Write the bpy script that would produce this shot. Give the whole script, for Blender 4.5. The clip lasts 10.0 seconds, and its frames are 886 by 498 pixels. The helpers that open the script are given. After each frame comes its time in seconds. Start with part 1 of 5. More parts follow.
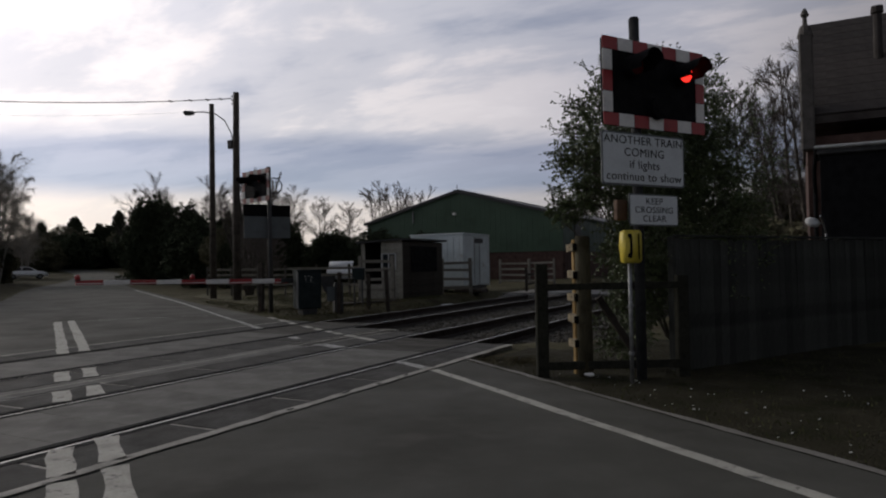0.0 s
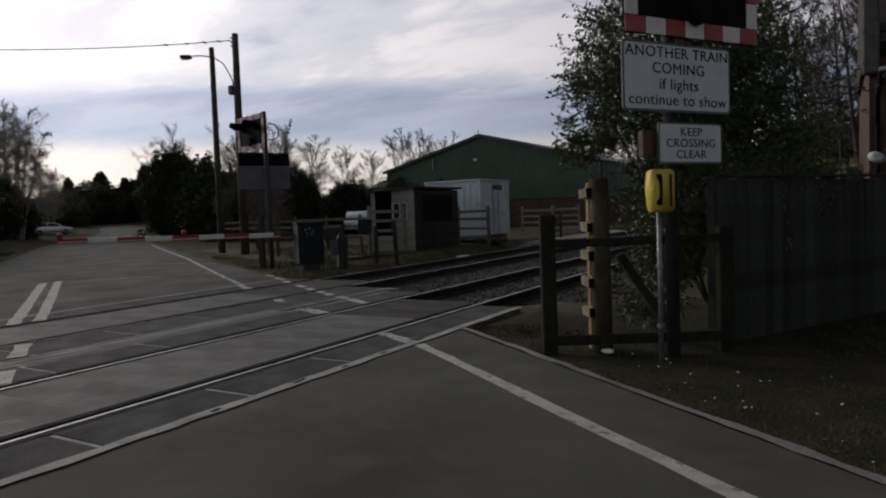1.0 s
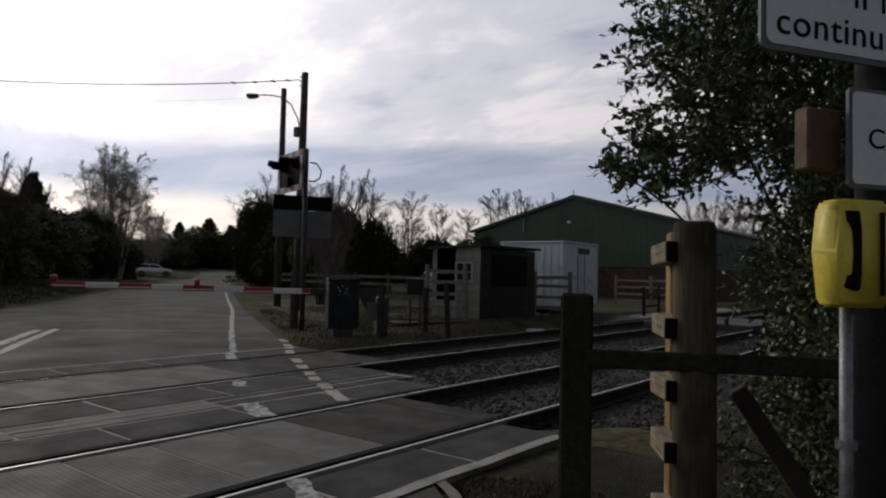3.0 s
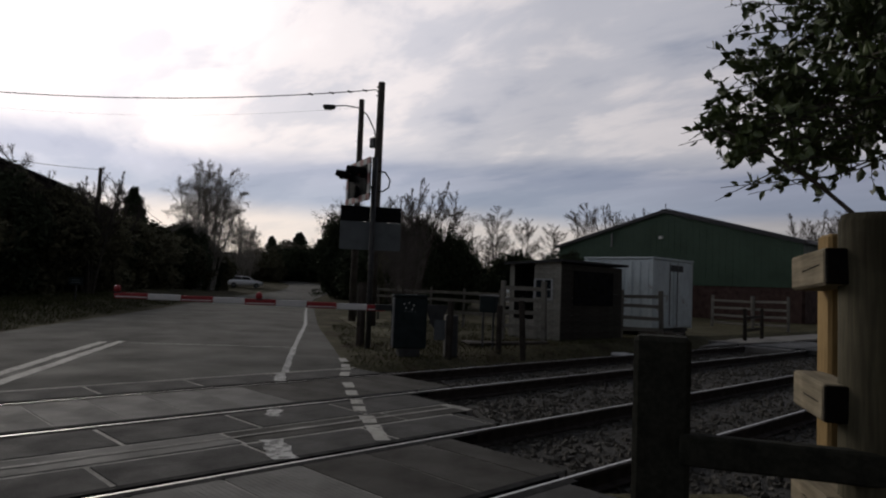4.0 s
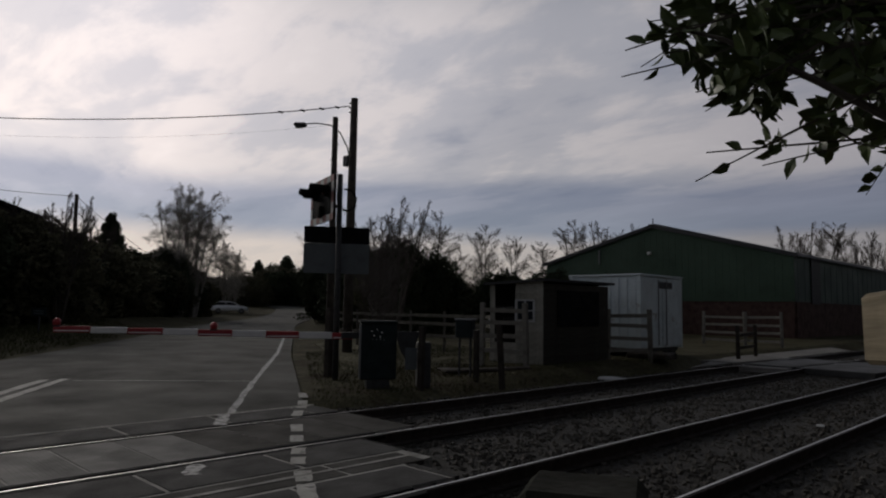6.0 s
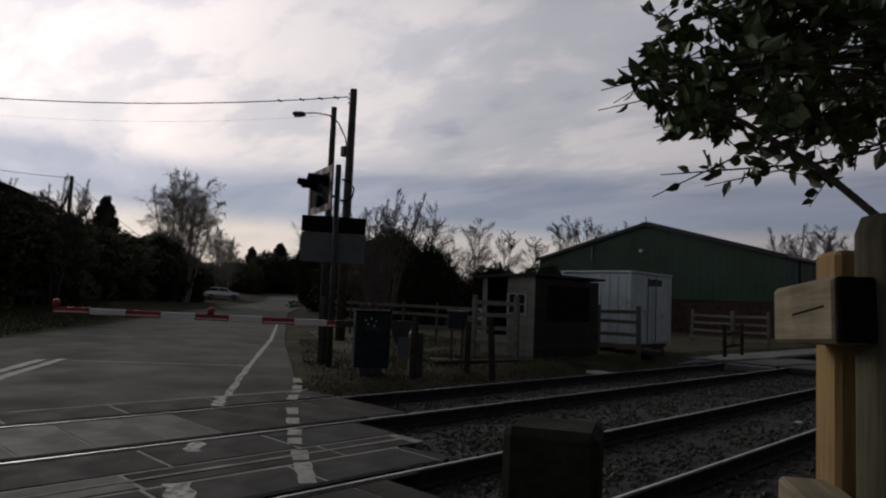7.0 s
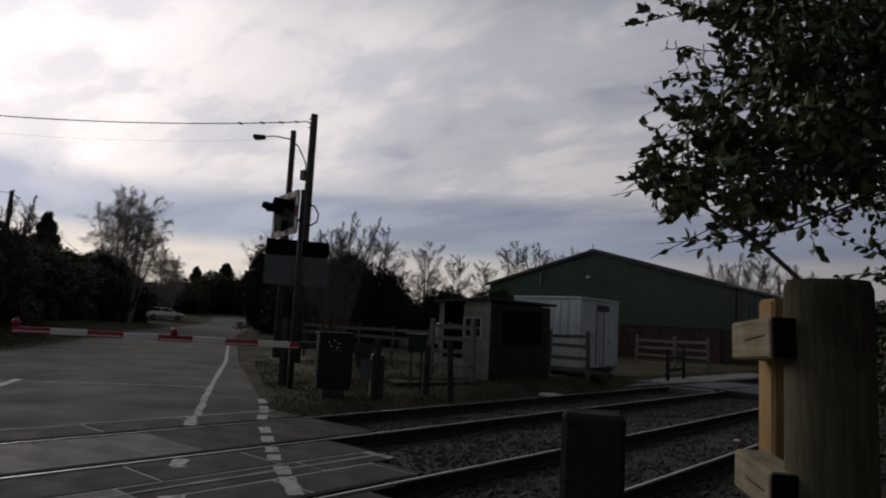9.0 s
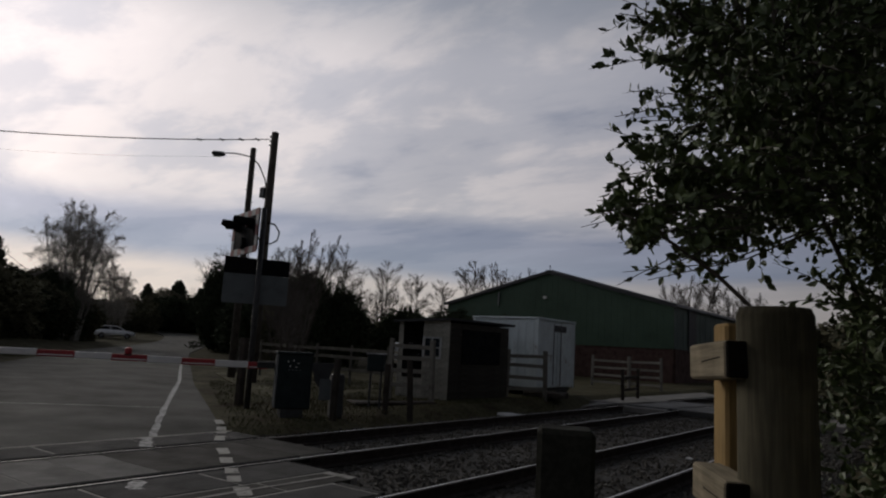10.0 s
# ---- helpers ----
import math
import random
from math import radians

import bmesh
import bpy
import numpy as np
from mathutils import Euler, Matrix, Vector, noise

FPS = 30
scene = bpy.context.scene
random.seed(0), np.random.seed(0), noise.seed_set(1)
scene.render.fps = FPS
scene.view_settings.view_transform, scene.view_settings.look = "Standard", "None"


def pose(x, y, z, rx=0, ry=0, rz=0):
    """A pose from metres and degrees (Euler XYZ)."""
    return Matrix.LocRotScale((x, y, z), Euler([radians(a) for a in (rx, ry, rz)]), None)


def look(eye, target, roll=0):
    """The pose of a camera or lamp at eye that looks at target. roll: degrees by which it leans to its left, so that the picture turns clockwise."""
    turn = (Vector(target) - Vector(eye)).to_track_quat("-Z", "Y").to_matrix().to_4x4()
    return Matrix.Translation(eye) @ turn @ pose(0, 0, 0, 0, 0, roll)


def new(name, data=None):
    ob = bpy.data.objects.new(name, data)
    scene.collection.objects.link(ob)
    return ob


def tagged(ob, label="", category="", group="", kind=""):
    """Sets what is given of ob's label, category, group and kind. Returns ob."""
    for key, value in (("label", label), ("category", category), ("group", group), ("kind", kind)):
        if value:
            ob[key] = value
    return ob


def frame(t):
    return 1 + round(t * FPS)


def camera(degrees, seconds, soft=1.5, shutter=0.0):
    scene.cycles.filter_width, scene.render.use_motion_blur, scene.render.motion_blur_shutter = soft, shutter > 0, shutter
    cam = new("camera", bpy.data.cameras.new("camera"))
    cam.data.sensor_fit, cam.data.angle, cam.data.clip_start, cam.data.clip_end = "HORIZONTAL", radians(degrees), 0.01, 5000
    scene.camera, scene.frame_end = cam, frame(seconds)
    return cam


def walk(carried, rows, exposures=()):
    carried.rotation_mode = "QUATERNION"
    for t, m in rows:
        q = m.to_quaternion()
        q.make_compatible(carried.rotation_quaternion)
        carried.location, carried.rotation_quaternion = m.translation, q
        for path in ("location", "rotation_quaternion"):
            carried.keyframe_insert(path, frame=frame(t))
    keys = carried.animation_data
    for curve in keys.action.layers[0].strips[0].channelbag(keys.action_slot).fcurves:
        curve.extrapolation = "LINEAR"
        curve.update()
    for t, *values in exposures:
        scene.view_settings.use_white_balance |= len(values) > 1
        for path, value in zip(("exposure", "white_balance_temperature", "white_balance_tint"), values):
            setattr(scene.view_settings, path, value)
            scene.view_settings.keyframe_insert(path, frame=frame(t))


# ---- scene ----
cam = camera(66.3, 10.0, soft=2.1)
PATH = [
    (0, (4.722, 6.428, 1.262), (3.789, 8.197, 1.308), -1.0),
    (0.5, (4.623, 7.138, 1.251), (3.608, 8.86, 1.182), -1.0),
    (1, (4.395, 7.945, 1.3), (3.389, 9.67, 1.194), -2.1),
    (1.5, (4.173, 8.673, 1.286), (3.026, 10.304, 1.125), -1.1),
    (2, (3.93, 9.628, 1.267), (2.856, 11.315, 1.208), -3.3),
    (3.5, (3.217, 11.672, 1.342), (1.868, 13.144, 1.45), 2.7),
    (4, (2.951, 12.159, 1.351), (1.518, 13.549, 1.465), 2.2),
    (4.5, (2.698, 12.633, 1.379), (1.158, 13.904, 1.482), 3.8),
    (5, (2.499, 12.958, 1.393), (1.011, 14.29, 1.491), 4.2),
    (5.5, (2.472, 13.17, 1.433), (1.1, 14.621, 1.55), 3.5),
    (6, (2.535, 13.112, 1.442), (1.123, 14.518, 1.616), 0.9),
    (7.5, (2.74, 12.742, 1.417), (1.347, 14.169, 1.564), 3.0),
    (8, (2.765, 12.515, 1.415), (1.415, 13.975, 1.625), 1.2),
    (8.5, (2.781, 12.411, 1.429), (1.481, 13.914, 1.649), 3.0),
    (9, (2.829, 12.364, 1.424), (1.544, 13.881, 1.649), 3.0),
    (9.5, (2.891, 12.283, 1.42), (1.585, 13.78, 1.651), 3.7),
    (10, (2.852, 12.233, 1.425), (1.667, 13.818, 1.713), 3.2),
]
walk(cam, [(t, look(eye, target, roll)) for t, eye, target, roll in PATH],
     exposures=[(0.0, 0.2), (0.5, 0.25), (1.0, 0.32), (1.5, 0.87), (2.0, 1.05), (3.5, -0.06), (4.0, -0.08), (4.5, -0.68), (5.0, -0.62), (5.5, -0.3), (6.0, -0.54), (7.5, -0.26), (8.0, -0.52), (8.5, -0.51), (9.0, -0.26), (9.5, -0.22), (10.0, -0.34)])

# ---- light ----
SUN_YAW, SUN_UP = 84.0, 24.0      # degrees left of the line of the rails, degrees up
sun_way = Vector((-math.sin(radians(SUN_YAW)) * math.cos(radians(SUN_UP)), math.cos(radians(SUN_YAW)) * math.cos(radians(SUN_UP)), math.sin(radians(SUN_UP))))
sun = new("sun", bpy.data.lights.new("sun", "SUN"))
sun.data.energy, sun.data.angle, sun.data.color = 0.9, radians(24), (1.0, 0.93, 0.85)
sun.matrix_world = look(sun_way * 50, (0, 0, 0))

world = bpy.data.worlds.new("overcast")
scene.world = world
world.use_nodes = True
wt = world.node_tree
wt.nodes.clear()


def wnode(kind, **kw):
    n = wt.nodes.new(kind)
    for k, v in kw.items():
        n.inputs[k].default_value = v
    return n


def wmath(op, a, b=None):
    n = wt.nodes.new("ShaderNodeMath")
    n.operation = op
    for i, v in enumerate((a, b)):
        if v is None:
            continue
        if isinstance(v, (int, float)):
            n.inputs[i].default_value = v
        else:
            wt.links.new(v, n.inputs[i])
    return n.outputs[0]


def ramp(tree, fac, stops, mode="EASE"):
    n = tree.nodes.new("ShaderNodeValToRGB")
    n.color_ramp.interpolation = mode
    els = n.color_ramp.elements
    while len(els) < len(stops):
        els.new(0.5)
    for e, (p, c) in zip(els, stops):
        e.position, e.color = p, (*c, 1)
    tree.links.new(fac, n.inputs[0])
    return n.outputs[0]


def wmix(fac, a, b, blend="MIX"):
    n = wt.nodes.new("ShaderNodeMix")
    n.data_type, n.blend_type = "RGBA", blend
    for v, i in ((fac, 0), (a, 6), (b, 7)):
        if isinstance(v, (int, float)):
            n.inputs[i].default_value = v
        elif isinstance(v, tuple):
            n.inputs[i].default_value = (*v, 1)
        else:
            wt.links.new(v, n.inputs[i])
    return n.outputs[2]


coord = wt.nodes.new("ShaderNodeTexCoord").outputs["Generated"]
sep = wt.nodes.new("ShaderNodeSeparateXYZ")
wt.links.new(coord, sep.inputs[0])
height = wmath("MAXIMUM", sep.outputs[2], 0.0)
lift = wmath("ADD", height, 0.16)
flat = wt.nodes.new("ShaderNodeCombineXYZ")
wt.links.new(wmath("DIVIDE", sep.outputs[0], lift), flat.inputs[0])
wt.links.new(wmath("DIVIDE", sep.outputs[1], lift), flat.inputs[1])
stretch = wt.nodes.new("ShaderNodeMapping")
stretch.inputs["Rotation"].default_value = (0, 0, radians(-40))
stretch.inputs["Scale"].default_value = (0.7, 1.35, 1)
wt.links.new(flat.outputs[0], stretch.inputs[0])
big = wnode("ShaderNodeTexNoise", Scale=0.8, Detail=6.0, Roughness=0.55, Distortion=0.6)
wt.links.new(stretch.outputs[0], big.inputs["Vector"])
fine = wnode("ShaderNodeTexNoise", Scale=2.6, Detail=7.0, Roughness=0.6, Distortion=0.3)
wt.links.new(stretch.outputs[0], fine.inputs["Vector"])
# layers of cloud by height over the horizon, their edges pushed about by the large noise
wob = wmath("MULTIPLY", wmath("SUBTRACT", big.outputs[0], 0.5), 0.09)
layer = ramp(wt, wmath("ADD", height, wmath("MULTIPLY", wob, wmath("MINIMUM", wmath("MULTIPLY", height, 5.0), 1.0))), [
    (0.0, (0.66, 0.57, 0.52)), (0.085, (0.66, 0.59, 0.56)), (0.122, (0.33, 0.36, 0.45)), (0.16, (0.35, 0.37, 0.46)),
    (0.20, (0.68, 0.64, 0.65)), (0.38, (0.66, 0.63, 0.65)), (0.50, (0.40, 0.41, 0.45)), (0.6, (0.28, 0.30, 0.345)), (0.8, (0.18, 0.18, 0.19)), (1.0, (0.16, 0.16, 0.17))])
puffs = ramp(wt, wmath("ADD", wmath("MULTIPLY", big.outputs[0], 0.65), wmath("MULTIPLY", fine.outputs[0], 0.35)), [
    (0.34, (0.52, 0.57, 0.68)), (0.46, (0.80, 0.82, 0.88)), (0.54, (1.08, 1.05, 1.05)), (0.66, (1.28, 1.24, 1.22))])
clouds = wmix(wmath("MINIMUM", wmath("MULTIPLY", height, 4.0), 1.0), layer, wmix(1.0, layer, puffs, "MULTIPLY"))
# the sun behind the cloud
toward = wt.nodes.new("ShaderNodeVectorMath")
toward.operation = "DOT_PRODUCT"
toward.inputs[1].default_value = sun_way
wt.links.new(coord, toward.inputs[0])
glow = ramp(wt, toward.outputs["Value"], [(0.0, (0.31, 0.31, 0.32)), (0.40, (0.70, 0.71, 0.75)), (0.70, (1.0, 1.0, 1.0)), (0.88, (1.42, 1.39, 1.36)), (1.0, (2.1, 2.0, 1.92))])
clouds = wmix(1.0, clouds, glow, "MULTIPLY")
sky = wt.nodes.new("ShaderNodeTexSky")
sky.sky_type, sky.sun_disc = "NISHITA", False
sky.sun_elevation, sky.sun_rotation = radians(SUN_UP), radians(-SUN_YAW)
blend = wmix(0.94, wmix(1.0, sky.outputs[0], (0.1, 0.1, 0.1), "MULTIPLY"), clouds)
bg = wnode("ShaderNodeBackground", Strength=1.0)
wt.links.new(wmix(1.0, blend, (0.985, 1.0, 0.995), "MULTIPLY"), bg.inputs[0])
wo = wt.nodes.new("ShaderNodeOutputWorld")
wt.links.new(bg.outputs[0], wo.inputs[0])


# ---- materials ----
def mat(name, base, rough=0.8, var=0.35, scale=6.0, fine_scale=60.0, bump=0.2, metal=0.0, tint=None, each=0.0, spec=0.5, patch=None, depth=0.01):
    """A surface with stains at one scale and grain at another. tint: the colour of the stains. each: how far pieces differ. patch: (colour, from, to) of worn spots."""
    m = bpy.data.materials.new(name)
    m.use_nodes = True
    t = m.node_tree
    b = t.nodes["Principled BSDF"]
    b.inputs["Roughness"].default_value, b.inputs["Metallic"].default_value = rough, metal
    b.inputs["Specular IOR Level"].default_value = spec
    place = t.nodes.new("ShaderNodeTexCoord").outputs["Object"]
    n1 = t.nodes.new("ShaderNodeTexNoise")
    n1.inputs["Scale"].default_value, n1.inputs["Detail"].default_value, n1.inputs["Roughness"].default_value = scale, 6, 0.6
    n2 = t.nodes.new("ShaderNodeTexNoise")
    n2.inputs["Scale"].default_value, n2.inputs["Detail"].default_value = fine_scale, 3
    for n in (n1, n2):
        t.links.new(place, n.inputs["Vector"])
    dark = tint or tuple(c * (1 - var) for c in base)
    light = tuple(min(1, c * (1 + var * 0.7)) for c in base)
    stain = ramp(t, n1.outputs[0], [(0.32, dark), (0.5, base), (0.68, light)])
    grain = ramp(t, n2.outputs[0], [(0.3, (1 - var * 0.6,) * 3), (0.7, (1 + var * 0.4,) * 3)])

    def mix(fac, a, c, how):
        x = t.nodes.new("ShaderNodeMix")
        x.data_type, x.blend_type = "RGBA", how
        for v, i in ((fac, 0), (a, 6), (c, 7)):
            if isinstance(v, float):
                x.inputs[i].default_value = v
            elif isinstance(v, tuple):
                x.inputs[i].default_value = (*v, 1)
            else:
                t.links.new(v, x.inputs[i])
        return x.outputs[2]

    out = mix(1.0, stain, grain, "MULTIPLY")
    if each:
        info = t.nodes.new("ShaderNodeObjectInfo").outputs["Random"]
        out = mix(1.0, out, ramp(t, info, [(0.0, (1 - each,) * 3), (1.0, (1 + each,) * 3)], "LINEAR"), "MULTIPLY")
    if patch:
        n3 = t.nodes.new("ShaderNodeTexNoise")
        n3.inputs["Scale"].default_value, n3.inputs["Detail"].default_value = scale * 2.3, 8
        t.links.new(place, n3.inputs["Vector"])
        f = ramp(t, n3.outputs[0], [(patch[1], (0, 0, 0)), (patch[2], (1, 1, 1))])
        out = mix(f, out, patch[0], "MIX")
    t.links.new(out, b.inputs["Base Color"])
    t.links.new(ramp(t, n1.outputs[0], [(0.3, (min(1, rough * 1.12),) * 3), (0.7, (rough * 0.86,) * 3)]), b.inputs["Roughness"])
    if bump:
        bn = t.nodes.new("ShaderNodeBump")
        bn.inputs["Strength"].default_value, bn.inputs["Distance"].default_value = bump, depth
        t.links.new(n2.outputs[0], bn.inputs["Height"])
        t.links.new(bn.outputs[0], b.inputs["Normal"])
    return m


def timber(name, base, var=0.45, rough=0.85, ring=(18.0, 18.0, 1.2), each=0.12):
    """Weathered wood, its grain drawn out along z of each piece's own axes."""
    m = mat(name, base, rough, var, 2.5, 90, 0.25, each=each, spec=0.14)
    t = m.node_tree
    for n in list(t.nodes):
        if n.type == "TEX_NOISE" and n.inputs["Scale"].default_value > 50:
            mp = t.nodes.new("ShaderNodeMapping")
            mp.inputs["Scale"].default_value = ring
            t.links.new(n.inputs["Vector"].links[0].from_socket, mp.inputs[0])
            t.links.new(mp.outputs[0], n.inputs["Vector"])
            n.inputs["Scale"].default_value = 6
            n.inputs["Detail"].default_value = 6
    return m


ASPHALT = mat("asphalt", (0.070, 0.069, 0.060), 0.85, 0.28, 0.7, 140, 0.5, tint=(0.054, 0.053, 0.046), depth=0.006, spec=0.16, patch=((0.082, 0.080, 0.070), 0.52, 0.72))
PATH_ASPHALT = mat("old_asphalt", (0.045, 0.044, 0.041), 0.7, 0.3, 1.2, 120, 0.5, depth=0.006)
PAINT = mat("road_paint", (0.36, 0.35, 0.31), 0.8, 0.2, 5, 80, 0.2, patch=((0.11, 0.11, 0.105), 0.57, 0.68))
DULL_PAINT = mat("worn_road_paint", (0.34, 0.34, 0.32), 0.65, 0.25, 5, 80, 0.2, patch=((0.09, 0.09, 0.085), 0.46, 0.6))
BED = mat("crossing_bed_concrete", (0.30, 0.29, 0.26), 0.9, 0.3, 3, 70, 0.3, patch=((0.09, 0.09, 0.085), 0.62, 0.72))
PANEL = mat("rubber_panel", (0.130, 0.127, 0.115), 0.8, 0.22, 2.0, 110, 0.25, each=0.12, patch=((0.155, 0.15, 0.138), 0.56, 0.7), spec=0.25)
FOOTWAY = mat("footway_bitumen", (0.056, 0.053, 0.046), 0.9, 0.3, 1.6, 120, 0.4, each=0.12, spec=0.15)
PANEL_DARK = mat("bitumen_panel", (0.037, 0.036, 0.033), 0.9, 0.3, 2.4, 130, 0.4, each=0.15, spec=0.3)
STEEL_TOP = mat("polished_rail_head", (0.52, 0.51, 0.49), 0.38, 0.15, 8, 200, 0.05, metal=1.0)
RUST = mat("rusty_rail", (0.034, 0.024, 0.019), 0.85, 0.4, 9, 90, 0.4)
BALLAST = mat("ballast_bed", (0.028, 0.025, 0.019), 0.95, 0.5, 3, 45, 0.9, depth=0.03)
STONE = mat("ballast_stone", (0.062, 0.056, 0.045), 0.9, 0.5, 5, 60, 0.3)
SLEEPER = mat("concrete_sleeper", (0.05, 0.047, 0.043), 0.9, 0.35, 4, 60, 0.4)
GROUND = mat("rough_grass_and_mud", (0.066, 0.061, 0.035), 0.95, 0.45, 0.8, 9, 0.9, tint=(0.050, 0.040, 0.026), depth=0.05, spec=0.05)
# Mud with the shade of bush and hedge put into its colour
MUD = mat("shade_darkened_mud", (0.034, 0.031, 0.020), 0.95, 0.5, 2.2, 40, 0.9, tint=(0.024, 0.025, 0.013), depth=0.03, spec=0.06)
GRASS = mat("grass_blade", (0.062, 0.066, 0.028), 0.9, 0.5, 1.5, 30, 0.0, spec=0.1)
OLD_WOOD = timber("weathered_timber", (0.048, 0.041, 0.034))
GREY_WOOD = timber("grey_fence_board", (0.040, 0.042, 0.038), each=0.3)
POST_WOOD = timber("treated_round_post", (0.062, 0.055, 0.034))
NEAR_BLACK = mat("near_black_wood", (0.008, 0.007, 0.006), 0.95, 0.3, 20, 90, 0.2, spec=0.05)
POST_GREY = mat("grey_painted_post", (0.03, 0.031, 0.032), 0.85, 0.25, 10, 80, 0.1, spec=0.2)
OLD_POST = mat("green_stained_post", (0.026, 0.026, 0.020), 0.95, 0.4, 9, 70, 0.3, spec=0.08)
FADED_RED = mat("faded_red_border", (0.26, 0.13, 0.12), 0.7, 0.35, 6, 60, 0.05)
FADED_WHITE = mat("weathered_white_border", (0.36, 0.35, 0.34), 0.7, 0.3, 6, 60, 0.05)
BROWN = mat("dull_brown_box", (0.09, 0.045, 0.02), 0.7, 0.3, 8, 60, 0.1)
NEW_WOOD = timber("fresh_sawn_timber", (0.27, 0.18, 0.075), 0.3)
SAWN_WOOD = timber("weathered_sawn_timber", (0.26, 0.22, 0.15), 0.35, ring=(1.2, 18.0, 18.0))
RED = mat("red_reflective", (0.33, 0.022, 0.028), 0.45, 0.2, 5, 60, 0.05)
WHITE = mat("white_reflective", (0.72, 0.71, 0.69), 0.45, 0.14, 4, 60, 0.05)
BLACK = mat("matt_black_paint", (0.008, 0.008, 0.009), 0.85, 0.3, 6, 60, 0.1, spec=0.1)
SIGN_WHITE = mat("sign_white_sheet", (0.62, 0.66, 0.68), 0.5, 0.08, 3, 40, 0.02)
PALE_WOOD = timber("pale_grey_rail", (0.19, 0.18, 0.155))
FENCE_GREY = timber("grey_fence_timber", (0.10, 0.095, 0.08))
STRAW = mat("dead_grass", (0.078, 0.068, 0.04), 0.9, 0.5, 2, 30, 0.0, spec=0.1)
PADDOCK = mat("paddock_dry_grass", (0.115, 0.108, 0.07), 0.95, 0.45, 0.8, 14, 0.8, depth=0.04, spec=0.05)
FRAME_GREY = mat("pale_grey_frame_paint", (0.36, 0.37, 0.37), 0.7, 0.2, 6, 60, 0.05)
SIGN_BACK = mat("aluminium_sign_back", (0.10, 0.115, 0.12), 0.6, 0.2, 3, 50, 0.1)
GALV = mat("galvanised_steel", (0.22, 0.225, 0.23), 0.5, 0.25, 10, 80, 0.1, metal=0.6)
DARK_STEEL = mat("dark_painted_steel", (0.035, 0.036, 0.037), 0.6, 0.3, 8, 70, 0.1)
YELLOW = mat("yellow_plastic", (0.62, 0.50, 0.06), 0.45, 0.14, 6, 60, 0.03)
CABINET = mat("dark_green_cabinet_paint", (0.013, 0.021, 0.022), 0.75, 0.3, 4, 60, 0.08, spec=0.25)
SHED_GREEN = mat("green_profiled_sheet", (0.032, 0.070, 0.037), 0.6, 0.22, 0.5, 12, 0.05)
SHED_SIDE = mat("grey_green_sheet", (0.055, 0.085, 0.07), 0.6, 0.22, 0.5, 12, 0.05)
ROOF_SHEET = mat("cement_roof_sheet", (0.26, 0.26, 0.27), 0.8, 0.25, 0.7, 15, 0.1)
BRICK = mat("red_brick", (0.065, 0.034, 0.026), 0.9, 0.35, 3, 30, 0.3)
TILE = mat("dark_clay_tile", (0.030, 0.024, 0.021), 0.85, 0.35, 3, 40, 0.2, each=0.2)
STONEWORK = mat("pale_stone", (0.075, 0.068, 0.062), 0.9, 0.3, 4, 40, 0.3)
CONTAINER = mat("pale_grey_container_paint", (0.60, 0.67, 0.68), 0.55, 0.16, 1.2, 30, 0.05, patch=((0.28, 0.25, 0.22), 0.64, 0.75))
# One hut timber in three tones: pale lit front, shade put into the others
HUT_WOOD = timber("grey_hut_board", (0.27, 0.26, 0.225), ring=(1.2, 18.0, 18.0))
HUT_SIDE = timber("shaded_hut_board", (0.058, 0.053, 0.045), ring=(1.2, 18.0, 18.0))
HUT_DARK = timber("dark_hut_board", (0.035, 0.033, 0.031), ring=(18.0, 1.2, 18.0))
FELT = mat("roofing_felt", (0.035, 0.035, 0.036), 0.9, 0.3, 3, 60, 0.3)
BARK = mat("bark", (0.06, 0.05, 0.04), 0.95, 0.4, 5, 50, 0.6)
PALE_TWIG = mat("birch_twig", (0.31, 0.285, 0.25), 0.95, 0.3, 5, 50, 0.0)
TWIG = mat("twig", (0.075, 0.063, 0.054), 0.95, 0.3, 5, 50, 0.2)
BIRCH = mat("birch_bark", (0.30, 0.28, 0.25), 0.9, 0.5, 6, 40, 0.3)
LEAF = mat("glossy_evergreen_leaf", (0.07, 0.096, 0.032), 0.5, 0.45, 2.5, 30, 0.0)
YEW = mat("dark_conifer_foliage", (0.055, 0.066, 0.040), 0.95, 0.45, 1.2, 8, 0.0, spec=0.06)
SHRUB = mat("dull_hedge_leaf", (0.105, 0.10, 0.062), 0.9, 0.5, 1.0, 8, 0.0, spec=0.08)
CAR_WHITE = mat("white_car_paint", (0.88, 0.89, 0.90), 0.3, 0.06, 3, 40, 0.0)
CAR_DARK = mat("dark_glass_trim", (0.02, 0.022, 0.025), 0.2, 0.2, 3, 40, 0.0)
RUBBER = mat("black_rubber", (0.010, 0.010, 0.010), 0.9, 0.3, 8, 60, 0.1, spec=0.12)
CONCRETE = mat("pale_concrete", (0.16, 0.152, 0.137), 0.9, 0.3, 1.5, 40, 0.3)
WIRE = mat("black_cable", (0.015, 0.015, 0.015), 0.7, 0.2, 5, 40, 0.0)
LITTER = mat("litter_white", (0.6, 0.6, 0.58), 0.7, 0.2, 9, 60, 0.2)
GLASS = bpy.data.materials.new("window_glass")
GLASS.use_nodes = True
gp = GLASS.node_tree.nodes["Principled BSDF"]
gp.inputs["Base Color"].default_value, gp.inputs["Roughness"].default_value = (0.02, 0.025, 0.03, 1), 0.06
RED_LAMP = bpy.data.materials.new("lit_red_lamp")
RED_LAMP.use_nodes = True
rp = RED_LAMP.node_tree.nodes["Principled BSDF"]
